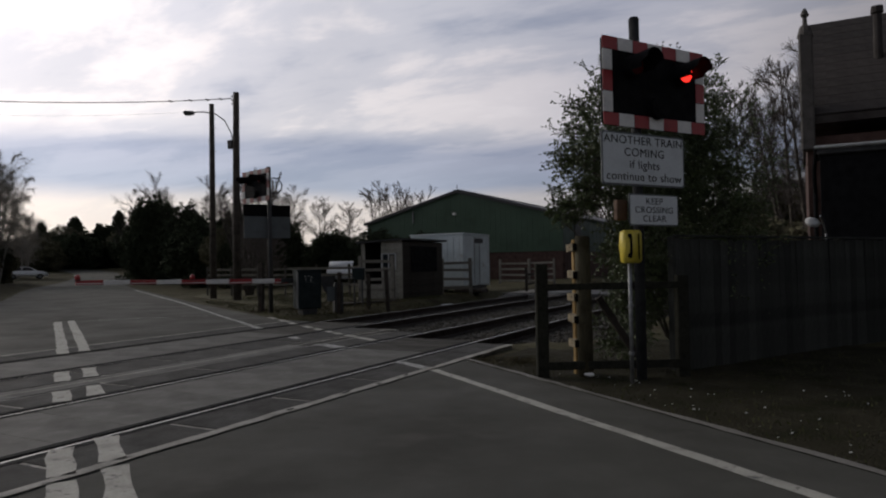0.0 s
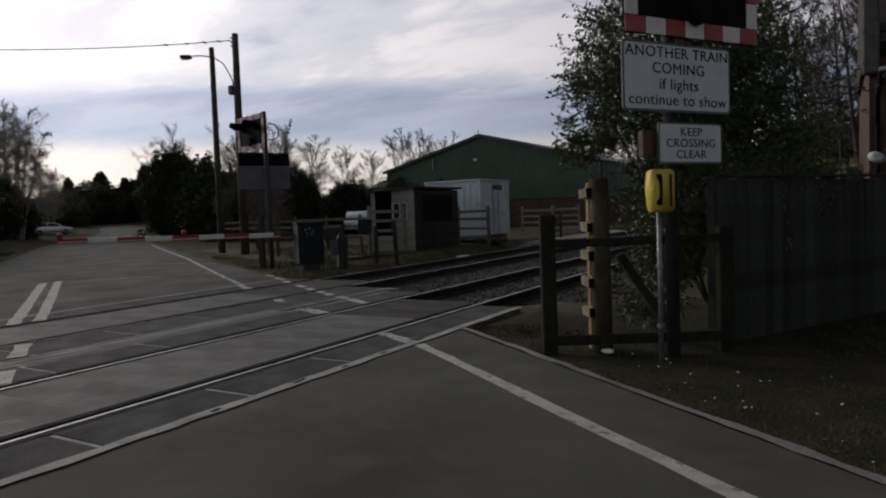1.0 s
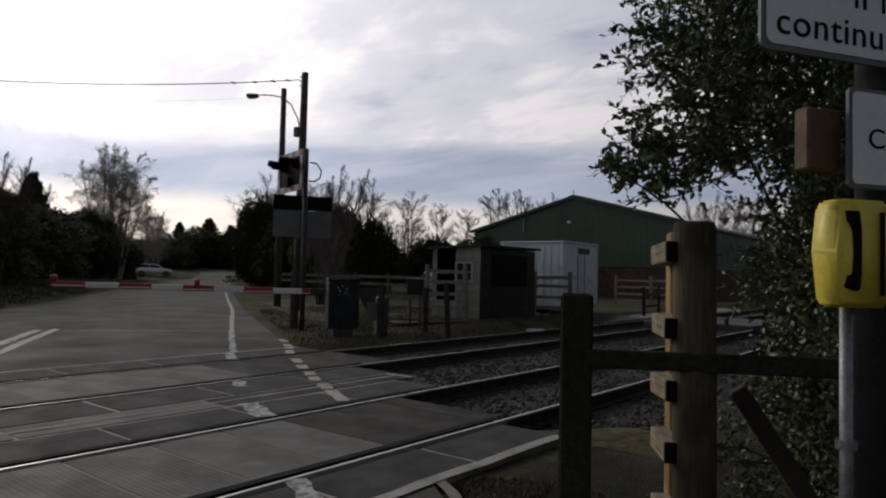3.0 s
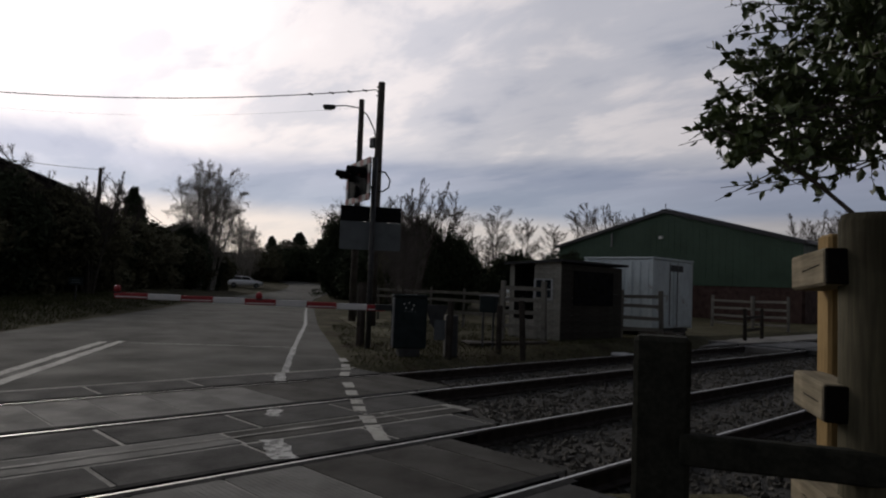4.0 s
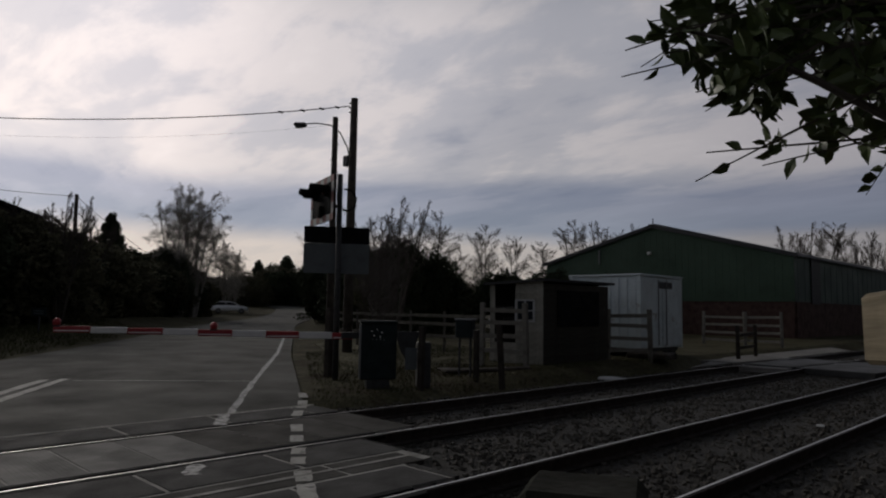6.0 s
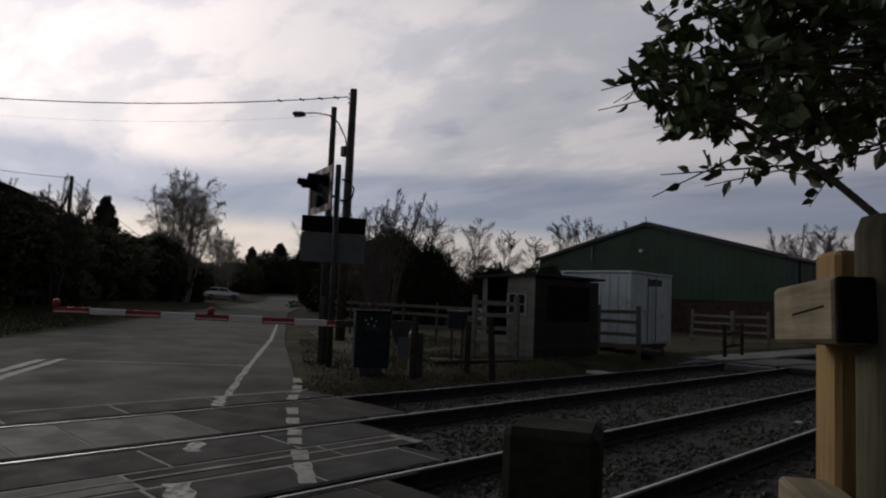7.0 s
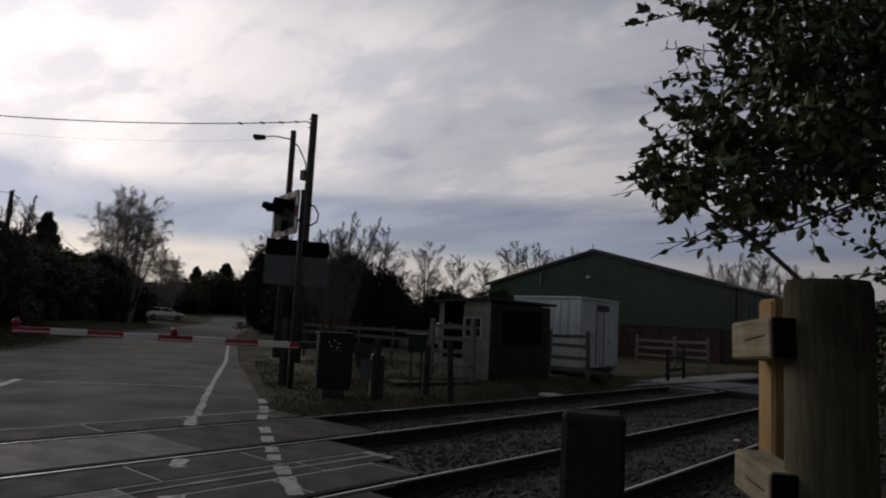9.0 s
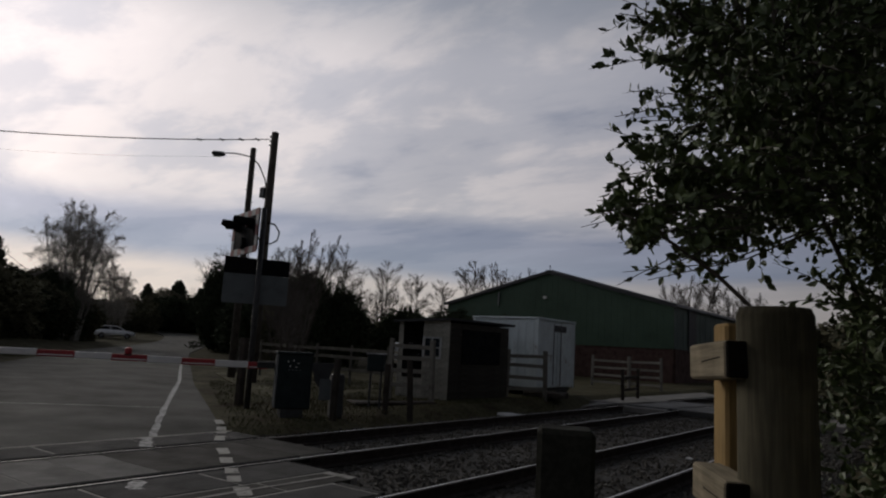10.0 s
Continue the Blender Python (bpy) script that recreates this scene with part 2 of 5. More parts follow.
rp.inputs["Base Color"].default_value = (0.5, 0.01, 0.01, 1)
rp.inputs["Emission Color"].default_value, rp.inputs["Emission Strength"].default_value = (1.0, 0.03, 0.02, 1), 1.6
RED_LENS = mat("dark_red_lens", (0.10, 0.008, 0.008), 0.25, 0.1, 6, 40, 0.0)


# ---- mesh helpers ----
def mesh_of(name, bm, materials, smooth=False):
    me = bpy.data.meshes.new(name)
    bmesh.ops.recalc_face_normals(bm, faces=bm.faces)
    bm.to_mesh(me)
    bm.free()
    for m in (materials if isinstance(materials, (list, tuple)) else [materials]):
        me.materials.append(m)
    if smooth:
        me.polygons.foreach_set("use_smooth", [True] * len(me.polygons))
    return me


def raw(name, verts, faces, materials, smooth=False):
    me = bpy.data.meshes.new(name)
    me.from_pydata([tuple(map(float, v)) for v in verts], [], faces)
    for m in (materials if isinstance(materials, (list, tuple)) else [materials]):
        me.materials.append(m)
    if smooth:
        me.polygons.foreach_set("use_smooth", [True] * len(me.polygons))
    return me


def part(name, bm, material, parent, label="", smooth=False, at=None):
    """One mesh object under a thing or a part; bm may be a bmesh or finished mesh data."""
    me = bm if isinstance(bm, bpy.types.Mesh) else mesh_of(name, bm, material, smooth)
    ob = new(name, me)
    ob.parent = parent
    if at is not None:
        ob.matrix_basis = at
    if label:
        ob["label"] = label
    return ob


def thing(name, m, label, category, group="", kind=""):
    ob = new(name)
    ob.empty_display_size = 0.1
    ob.matrix_world = m
    return tagged(ob, label, category, group, kind)


def solid(name, bm, material, label, category="", group="", kind="", m=None, smooth=False):
    ob = new(name, bm if isinstance(bm, bpy.types.Mesh) else mesh_of(name, bm, material, smooth))
    if m is not None:
        ob.matrix_world = m
    return tagged(ob, label, category, group, kind)


def box(sx, sy, sz, x=0, y=0, z=0, bevel=0.0, bm=None, turn=None):
    """A box whose base is centred on x, y, z, with its edges broken."""
    bm = bm or bmesh.new()
    vs = bmesh.ops.create_cube(bm, size=1)["verts"]
    bmesh.ops.scale(bm, vec=(sx, sy, sz), verts=vs)
    if bevel:
        es = list({e for v in vs for e in v.link_edges})
        r = bmesh.ops.bevel(bm, geom=es, offset=bevel, segments=1, affect="EDGES")
        vs = list({v for f in r["faces"] for v in f.verts} | {v for v in vs if v.is_valid})
    if turn is not None:
        bmesh.ops.transform(bm, matrix=turn, verts=vs)
    bmesh.ops.translate(bm, vec=(x, y, z + sz / 2), verts=vs)
    return bm


def tube(points, radii, sides=8, bm=None, cap=True):
    """A tapered tube along points."""
    bm = bm or bmesh.new()
    pts = [Vector(p) for p in points]
    rings = []
    for i, p in enumerate(pts):
        d = (pts[min(i + 1, len(pts) - 1)] - pts[max(i - 1, 0)]).normalized()
        a = d.orthogonal().normalized() if i == 0 else (a - d * a.dot(d)).normalized()
        b = d.cross(a)
        r = radii[i] if isinstance(radii, (list, tuple)) else radii
        rings.append([bm.verts.new(p + (a * math.cos(k * math.tau / sides) + b * math.sin(k * math.tau / sides)) * r) for k in range(sides)])
    for u, v in zip(rings, rings[1:]):
        for k in range(sides):
            bm.faces.new((u[k], u[(k + 1) % sides], v[(k + 1) % sides], v[k]))
    if cap:
        bm.faces.new(rings[0][::-1])
        bm.faces.new(rings[-1])
    return bm


def prism(outline, depth, bm=None, axis="z", base=0.0):
    """An outline of (a, b) pairs pushed out by depth along an axis."""
    bm = bm or bmesh.new()

    def put(a, b, c):
        return {"z": (a, b, c), "y": (a, c, b), "x": (c, a, b)}[axis]
    lo = [bm.verts.new(put(a, b, base)) for a, b in outline]
    hi = [bm.verts.new(put(a, b, base + depth)) for a, b in outline]
    bm.faces.new(lo[::-1])
    bm.faces.new(hi)
    for i in range(len(outline)):
        j = (i + 1) % len(outline)
        bm.faces.new((lo[i], lo[j], hi[j], hi[i]))
    return bm


U, N = Vector((-0.839, 0.544, 0)), Vector((0.544, 0.839, 0))   # along the road away from us; across it to the right


def rd(s, n, z=0.0):
    v = U * s + N * n
    return Vector((v.x, v.y, z))


def strip(points, width, z, bm, nick=0.012, step=0.35, seed=1):
    """A painted line with slightly uneven edges."""
    rng = random.Random(seed)
    for p, q in zip(points, points[1:]):
        p, q = Vector((*p, z)), Vector((*q, z))
        d = q - p
        side = Vector((-d.y, d.x, 0)).normalized()
        k = max(1, int(d.length / step))
        row = [(bm.verts.new(p + d * i / k + side * (width / 2 + rng.uniform(-nick, nick))), bm.verts.new(p + d * i / k - side * (width / 2 + rng.uniform(-nick, nick)))) for i in range(k + 1)]
        for (a, b), (c, e) in zip(row, row[1:]):
            bm.faces.new((a, b, e, c))
    return bm


# ---- ground, road, crossing ----
R1, R2, R3, R4 = 0.0, -1.505, -3.57, -5.115     # the four rails


def road_rise(s):
    """The far road climbs gently, to a crest."""
    q = min(max(0.0, s - 62.0), 64.0)
    return 0.00036 * q * q


def road_shift(s):
    """The far road swings a little right, then away to the left behind the trees."""
    q = min(1.0, max(0.0, (s - 52.0) / 46.0))
    return 2.6 * q * q * (3 - 2 * q) - (0.012 * (s - 106.0) ** 2 if s > 106 else 0.0)


def ground_height(x, y):
    h = -0.035 + 0.02 * noise.noise((x * 0.5, y * 0.5, 0)) - 0.01
    if -6.6 < x < 2.0:
        edge = 0.15 if y < 16.6 else min(1.9, 0.15 + (y - 16.6) * 1.2)
        e = min((x + 6.6) / 0.6, (edge - x) / 0.25, 1.0)
        h -= max(0, e) * 0.22
    n = x * N.x + y * N.y
    s = x * U.x + y * U.y
    h += road_rise(s)
    verge = 5.0 + road_shift(s) - (0.6 if s > 40 else 0.0)
    if s > 16 and n < verge:
        h += min(1.0, (verge - n) / 1.8) * min(1, (s - 16) / 30) * (0.6 - 0.5 * min(1, max(0, (s - 55) / 25)))      # the bank left of the far road
    if s > 18 and n > 12.6 and x < -6.6:
        h += min(1.0, (n - 12.6) / 6) * 0.15
    far = math.hypot(x + 10, y - 20)
    if far > 70:
        h += (far - 70) * 0.004 if far < 400 else 1.32
    return h


def axis_steps(lo, hi, fine, mid):
    out = list(np.arange(lo, hi + 1e-6, fine))
    step, v = fine, hi
    while v < 3000:
        step = min(step * 1.35, 2.4) if abs(v) < 135 else step * 1.35
        v += step
        out.append(v)
    step, v = fine, lo
    while v > -3000:
        step = min(step * 1.35, 2.4) if abs(v) < 135 else step * 1.35
        v -= step
        out.insert(0, v)
    return out


gx, gy = axis_steps(-12, 9, 0.3, 0), axis_steps(4, 30, 0.4, 0)
gv = [(x, y, ground_height(x, y)) for y in gy for x in gx]
gf = [(j * len(gx) + i, j * len(gx) + i + 1, (j + 1) * len(gx) + i + 1, (j + 1) * len(gx) + i) for j in range(len(gy) - 1) for i in range(len(gx) - 1)]
solid("ground", raw("ground", gv, gf, GROUND, True), None, "rough grass and muddy ground beside road and railway", "ground", kind="structure")

# trodden mud along the verge on our side, colour darkened for bush and hedge shade
mx, my = np.arange(1.0, 12.01, 0.25), np.arange(5.0, 18.01, 0.25)
keep = {(i, j) for i in range(len(mx)) for j in range(len(my)) if mx[i] * 0.628 + my[j] * 0.778 > 11.62 and not (mx[i] < 1.7 and my[j] > 16.3)}
mv = [(x, y, ground_height(x, y) + 0.014 + 0.012 * noise.noise((x * 3, y * 3, 1))) for y in my for x in mx]
mf = [(j * len(mx) + i, j * len(mx) + i + 1, (j + 1) * len(mx) + i + 1, (j + 1) * len(mx) + i) for j in range(len(my) - 1) for i in range(len(mx) - 1) if {(i, j), (i + 1, j), (i, j + 1), (i + 1, j + 1)} <= keep]
solid("verge_mud", raw("verge_mud", mv, mf, MUD, True), None, "trodden mud verge between road and fence, darkened for bush shade", "ground", kind="structure")

# the road on our side: ends on the outer edge of the crossing bed
near = [(0.72, 14.52), (2.6, 13.06), (5.12, 11.08), (12, 5.7), (40, -16), (30, -30), (8.2, -12.0), (0.72, 4.2)]
solid("road", prism(near, 0.10, base=-0.10), ASPHALT, "worn grey asphalt road leading onto the crossing", "road", kind="structure")
bm = bmesh.new()
rows = []
for k in range(0, 61):
    f = k / 60
    row = []
    for j in range(9):
        g = j / 8
        s0 = (5.95 + 0.544 * (5.0 + 7.5 * g)) / 0.839
        s = s0 + (190 - s0) * f ** 1.6
        left = 5.0 + min(1, max(0, (s - 14) / 20)) * 0.6 + min(1, max(0, (s - 50) / 50)) * 1.0
        right = 12.55 - min(1, max(0, (s - 14) / 12)) * 0.35
        p = rd(s, left + (right - left) * g + road_shift(s), 0.0)
        away = math.hypot(p.x + 10, p.y - 20)
        p.z = road_rise(s) + max(0.0, away - 70) * 0.004 + min(1, max(0, (s - 40) / 20)) * 0.02
        row.append(bm.verts.new(p))
    rows.append(row)
for a, b in zip(rows, rows[1:]):
    for i in range(8):
        bm.faces.new((a[i], a[i + 1], b[i + 1], b[i]))
geo = bmesh.ops.extrude_face_region(bm, geom=bm.faces[:])
bmesh.ops.translate(bm, vec=(0, 0, -0.12), verts=[v for v in geo["geom"] if isinstance(v, bmesh.types.BMVert)])
solid("road_far", bm, ASPHALT, "asphalt country road running away beyond the railway", "road", kind="structure")

# the bed that shows as pale joints between the panels
bed = prism([(0.74, 3.0), (0.74, 16.2), (0.105, 16.2), (0.105, 3.0)], 0.2, base=-0.200)
prism([(-0.105, 3.0), (-0.105, 16.5), (-1.40, 16.5), (-1.40, 3.0)], 0.2, bed, base=-0.200)
prism([(-1.605, 3.0), (-1.605, 17.42), (-2.3, 17.42), (-2.3, 17.82), (-3.47, 17.82), (-3.47, 3.0)], 0.2, bed, base=-0.200)
prism([(-3.67, 3.0), (-3.67, 18.8), (-5.015, 18.8), (-5.015, 3.0)], 0.2, bed, base=-0.200)
prism([(-5.215, 3.0), (-5.215, 18.85), (-5.95, 18.85), (-5.95, 3.0)], 0.2, bed, base=-0.200)
crossing = solid("crossing_deck", bed, BED, "level crossing deck of grey panels in pale joints", "road", kind="structure")


# ---- railway ----
def rail_mesh(length):
    half = [(0.012, 0.0), (0.035, -0.009), (0.035, -0.035), (0.012, -0.05), (0.010, -0.125), (0.07, -0.14), (0.07, -0.155)]
    outline = [(x, z) for x, z in half] + [(-x, z) for x, z in half[::-1]]
    bm = prism(outline, length, axis="y")
    for f in bm.faces:
        if f.calc_center_median().z > -0.002:
            f.material_index = 1
    return mesh_of("rail", bm, [RUST, STEEL_TOP])


RAIL = rail_mesh(420.0)
SLEEPER_MESH = mesh_of("sleeper", box(2.5, 0.25, 0.12, bevel=0.02), SLEEPER)
for near_x, far_x, y0, word in ((R1, R2, 17.0, "near"), (R3, R4, 19.2, "far")):
    track = thing("railway_track", pose((near_x + far_x) / 2, 0, 0), "railway track of rusty rails with bright worn heads on ballast", "railway track", "tracks over the crossing")
    for x in (near_x, far_x):
        part("rail", RAIL, None, track, at=pose(x - (near_x + far_x) / 2, -60, 0))
    for k in range(44):
        part("sleeper", SLEEPER_MESH, None, track, at=pose(0, y0 + 0.65 * k, -0.297))

# ballast: a bed with loose stones on it
bx, by = np.arange(-6.2, 1.61, 0.3), np.concatenate([np.arange(15.6, 40, 0.4), np.arange(40, 330, 8)])
bv = [(x, y, -0.17 + 0.03 * noise.noise((x * 2.1, y * 2.1, 3)) - (0.1 if x in (bx[0], bx[-1]) else 0)) for y in by for x in bx]
bf = [(j * len(bx) + i, j * len(bx) + i + 1, (j + 1) * len(bx) + i + 1, (j + 1) * len(bx) + i) for j in range(len(by) - 1) for i in range(len(bx) - 1)]
ballast = solid("ballast", raw("ballast", bv, bf, BALLAST, True), None, "dark grey stone ballast under the railway tracks", "ballast", kind="structure")
rng = random.Random(4)
sv, sf = [], []
octa = [(1, 0, 0), (0, 1, 0), (-1, 0, 0), (0, -1, 0), (0, 0, 1), (0, 0, -1)]
for k in range(24000):
    y = 15.9 + 26 * rng.random() ** 1.5
    x = rng.uniform(-6.2, 1.5)
    if (x > -1.5 and y < 16.75) or (-3.55 < x <= -1.5 and y < 18.0) or (x <= -3.55 and y < 19.0) or min(abs(x - r) for r in (R1, R2, R3, R4)) < 0.06:
        continue
    if x > 0.1 and y < 16.4:
        continue
    r = rng.uniform(0.018, 0.045)
    m = Euler((rng.random() * 6, rng.random() * 6, rng.random() * 6)).to_matrix()
    c = Vector((x, y, -0.168 + rng.uniform(-0.016, 0.012)))
    i = len(sv)
    for o in octa:
        sv.append(c + m @ (Vector(o) * r * rng.uniform(0.7, 1.25)))
    for a in range(4):
        b = (a + 1) % 4
        sf += [(i + a, i + b, i + 4), (i + b, i + a, i + 5)]
solid("ballast_stones", raw("ballast_stones", sv, sf, STONE), None, "loose angular grey ballast stones between the rails", "stones", kind="stuff")

# concrete foot crossing and cable slabs further along the line
solid("track_slab", box(1.2, 0.5, 0.16, bevel=0.02), CONCRETE, "pale concrete slab lying beside the far rail", "slab", m=pose(-4.3, 32.1, -0.14, 0, 0, 4))
solid("yard_apron", prism([(-5.6, 30.5), (-5.3, 44), (-10.2, 52.8), (-16.5, 52.8), (-13.5, 43), (-11.5, 38), (-7.1, 37)], 0.05, base=-0.05), CONCRETE, "pale concrete yard apron in front of the green barn", "pavement", kind="structure")
deck = thing("foot_crossing", pose(-2.6, 34.6, -0.15, 0, 0, -6), "worn timber and concrete foot crossing over the rails", "crossing")
for k, (x, w) in enumerate(((2.9, 1.3), (1.85, 1.2), (0.0, 1.9), (-1.75, 1.3), (-3.2, 1.0))):
    part("deck_panel", box(w, 4.0, 0.17, x, 0, 0, bevel=0.015), CONCRETE if k in (0, 4) else PATH_ASPHALT, deck)

# ---- road markings ----
bm = strip([(12.0, 4.95), (4.75, 10.55), (0.78, 13.6)], 0.108, 0.005, bmesh.new(), seed=2)
solid("edge_line", bm, PAINT, "white painted edge line on the near road", "road marking", kind="structure")
bm = strip([(0.70, 13.62), (0.06, 13.98)], 0.14, 0.010, bmesh.new(), 0.02, 0.12)
strip([(-1.6, 14.98), (-2.22, 15.24)], 0.20, 0.010, bm, 0.03, 0.12)
strip([(-3.1, 15.76), (-3.44, 15.98)], 0.14, 0.010, bm, 0.04, 0.1)
strip([(-5.2, 17.08), (-5.9, 17.52)], 0.15, 0.010, bm, 0.03, 0.12)
strip([(-5.96, 17.62), (-8.8, 19.52), (-16.0, 24.45), (-23.7, 29.42), (-34, 36.2)], 0.105, 0.006, bm, 0.02)
solid("far_edge_line", bm, DULL_PAINT, "worn white edge line running on beyond the rails", "road marking", kind="structure")
bm = bmesh.new()
for a, b, z in (((-1.66, 15.99), (-2.22, 16.32), 0.010), ((-2.30, 16.36), (-2.62, 16.55), 0.010), ((-2.85, 16.66), (-3.10, 16.82), 0.010), ((-3.22, 16.9), (-3.46, 17.06), 0.010), ((-3.74, 17.22), (-4.05, 17.42), 0.010), ((-4.25, 17.55), (-4.65, 17.8), 0.010),
                ((-5.2, 18.16), (-5.55, 18.42), 0.010), ((-5.75, 18.58), (-5.92, 18.7), 0.010), ((-6.02, 18.78), (-6.4, 19.05), 0.006), ((-6.7, 19.25), (-7.2, 19.55), 0.006)):
    strip([a, b], 0.14, z, bm, 0.010, 0.12, seed=int(-a[0] * 100))
solid("footway_dashes", bm, PAINT, "broken white line marking the footway over the crossing", "road marking", kind="structure")
bm = bmesh.new()
for n in (7.94, 8.24):
    for x0, x1, z in ((6.5, 0.78, 0.005), (0.68, 0.06, 0.011), (-1.6, -2.15, 0.011), (-2.75, -3.46, 0.011), (-5.22, -5.92, 0.011), (-5.97, -11.6, 0.006)):
        s0, s1 = (-x0 + 0.544 * n) / 0.839, (-x1 + 0.544 * n) / 0.839
        a, b = rd(s0, n), rd(s1, n - (0.12 if x1 < -6 else 0))
        strip([(a.x, a.y), (b.x, b.y)], 0.165, z, bm, 0.014, 0.22, seed=int(n * 100))
solid("centre_lines", bm, PAINT, "double white centre line, worn away over the rails", "road marking", kind="structure")
bm = strip([(-11.3, 17.25), (-9.7, 19.3), (-9.3, 19.75)], 0.05, 0.006, bmesh.new(), 0.015)
solid("tar_seam", bm, DULL_PAINT, "pale seam across the far road", "road marking", kind="structure")
bm = strip([(0.75, 14.58), (2.6, 13.12), (5.12, 11.14), (12, 5.76)], 0.075, 0.006, bmesh.new(), 0.018, 0.22)
solid("verge_edging", bm, CONCRETE, "crumbling pale edge of the asphalt along the verge", "edging", kind="structure")


bm = strip([(0.71, 3.2), (0.71, 16.2)], 0.10, 0.011, bmesh.new(), 0.014, 0.22, seed=9)
strip([(-2.47, 3.2), (-2.47, 17.8)], 0.05, 0.011, bm, 0.012, 0.3, seed=10)
strip([(-5.92, 3.2), (-5.92, 18.9)], 0.05, 0.011, bm, 0.012, 0.3, seed=11)
solid("joint_seam", bm, BED, "ragged pale cement seams along the crossing panels", "seam", kind="structure")


# ---- writing ----
def lettering(words, size, material, parent, at, name="lettering", stretch_x=1.0, weight=0.0):
    cu = bpy.data.curves.new(name, "FONT")
    cu.body, cu.size, cu.align_x, cu.align_y, cu.extrude, cu.offset = words, size, "CENTER", "CENTER", 0.0012, weight
    cu.space_character = 1.06
    ob = new("text_source", cu)
    me = bpy.data.meshes.new_from_object(ob.evaluated_get(bpy.context.evaluated_depsgraph_get()))
    bpy.data.objects.remove(ob)
    bpy.data.curves.remove(cu)
    me.materials.clear()
    me.materials.append(material)
    return part(name, me, None, parent, at=at @ Matrix.Diagonal((stretch_x, 1, 1, 1)))


# ---- our side of the line ----
def ring_plate(w, h, z0, t, y, r=0.06):
    pts = []
    for cx, cz, a0 in ((w / 2 - r, z0 + h - r, 0), (-w / 2 + r, z0 + h - r, 90), (-w / 2 + r, z0 + r, 180), (w / 2 - r, z0 + r, 270)):
        pts += [(cx + r * math.cos(radians(a0 + k * 22.5)), cz + r * math.sin(radians(a0 + k * 22.5))) for k in range(5)]
    return prism(pts, t, axis="y", base=y)


def signal_head(parent, w, h, z0, lit, red=RED, white=WHITE):
    """A pair of road lights on a black board with a red and white border. It faces -y."""
    board = part("backboard", ring_plate(w, h, z0, 0.02, 0.0), BLACK, parent, "black board with a red and white border")
    b = 0.14
    k = int(round((w - 2 * b) / 0.25))
    cw = w / (k + 2)
    cells = []
    for i in range(k + 2):
        cells += [(-w / 2 + cw * (i + 0.5), z0 + h - b / 2, cw, b, i), (-w / 2 + cw * (i + 0.5), z0 + b / 2, cw, b, i)]
    rows = max(2, int(round((h - 2 * b) / 0.25)))
    ch = (h - 2 * b) / rows
    for j in range(rows):
        for sx in (-1, 1):
            cells.append((sx * (w / 2 - b / 2), z0 + b + ch * (j + 0.5), b, ch, j + 1))
    for cx, cz, sx, sz, i in cells:
        part("border_tile", box(sx - 0.006, 0.008, sz - 0.006, cx, -0.008, cz - sz / 2, bevel=0.002), red if i % 2 == 0 else white, board)
    for sx in (-1, 1):
        x = sx * w * 0.24
        z = z0 + h * 0.68
        lamp = part("lamp", tube([(x, 0.02, z), (x, -0.10, z)], 0.118, 18), BLACK, parent, "black round lamp housing")
        part("lens", tube([(x, -0.101, z), (x, -0.112, z)], [0.098, 0.092], 18), RED_LAMP if lit == sx else RED_LENS, lamp, "lit red lens" if lit == sx else "unlit dark red lens")
        hood = bmesh.new()
        prev = None
        for q in range(13):
            a = radians(-35 + q * 250 / 12)
            c, s = math.cos(a), math.sin(a)
            reach = 0.27 if 1 < q < 11 else 0.17
            pts = [Vector((x + c * rr, yy, z + s * rr)) for rr, yy in ((0.115, -0.1), (0.122, -0.1 - reach), (0.112, -0.1 - reach), (0.105, -0.1))]
            vs = [hood.verts.new(p) for p in pts]
            if prev:
                for e in range(4):
                    hood.faces.new((prev[e], prev[(e + 1) % 4], vs[(e + 1) % 4], vs[e]))
            prev = vs
        part("hood", hood, BLACK, lamp)
    low = part("lower_lamp", tube([(0, 0.02, z0 + h * 0.25), (0, -0.09, z0 + h * 0.25)], 0.13, 16), BLACK, parent, "black unlit lower lamp")
    part("lens", tube([(0, -0.091, z0 + h * 0.25), (0, -0.1, z0 + h * 0.25)], [0.09, 0.085], 16), BLACK, low)
    return board


ROAD_YAW = math.degrees(math.atan2(N.y, N.x))
SIGN_AT = pose(3.345, 14.13, 0.025, 0, 0, ROAD_YAW)
wig = thing("crossing_signal", SIGN_AT, "level crossing road signal, one red light lit, on grey post", "crossing signal")
part("post", tube([(-0.2, 0.10, -0.12), (-0.2, 0.10, 3.9)], 0.057, 14), POST_GREY, wig, "grey steel post", True)
part("post_cap", tube([(-0.2, 0.10, 3.9), (-0.2, 0.10, 3.93)], [0.062, 0.045], 14), POST_GREY, wig)
signal_head(wig, 1.55, 0.95, 2.68, 1)
plate = part("information_plate", ring_plate(1.23, 0.57, 2.05, 0.012, 0.0, 0.03), SIGN_BACK, wig, "white plate with black words")
plate.matrix_basis = pose(-0.19, 0, 0)
part("plate_face", ring_plate(1.19, 0.53, 2.07, 0.003, -0.004, 0.03), SIGN_WHITE, plate)
for words, z, s in (("ANOTHER TRAIN", 2.535, 0.125), ("COMING", 2.405, 0.125), ("if lights", 2.275, 0.13), ("continue to show", 2.145, 0.13)):
    lettering(words, s, BLACK, plate, pose(0, -0.006, z, 90), "lettering", 1.14)
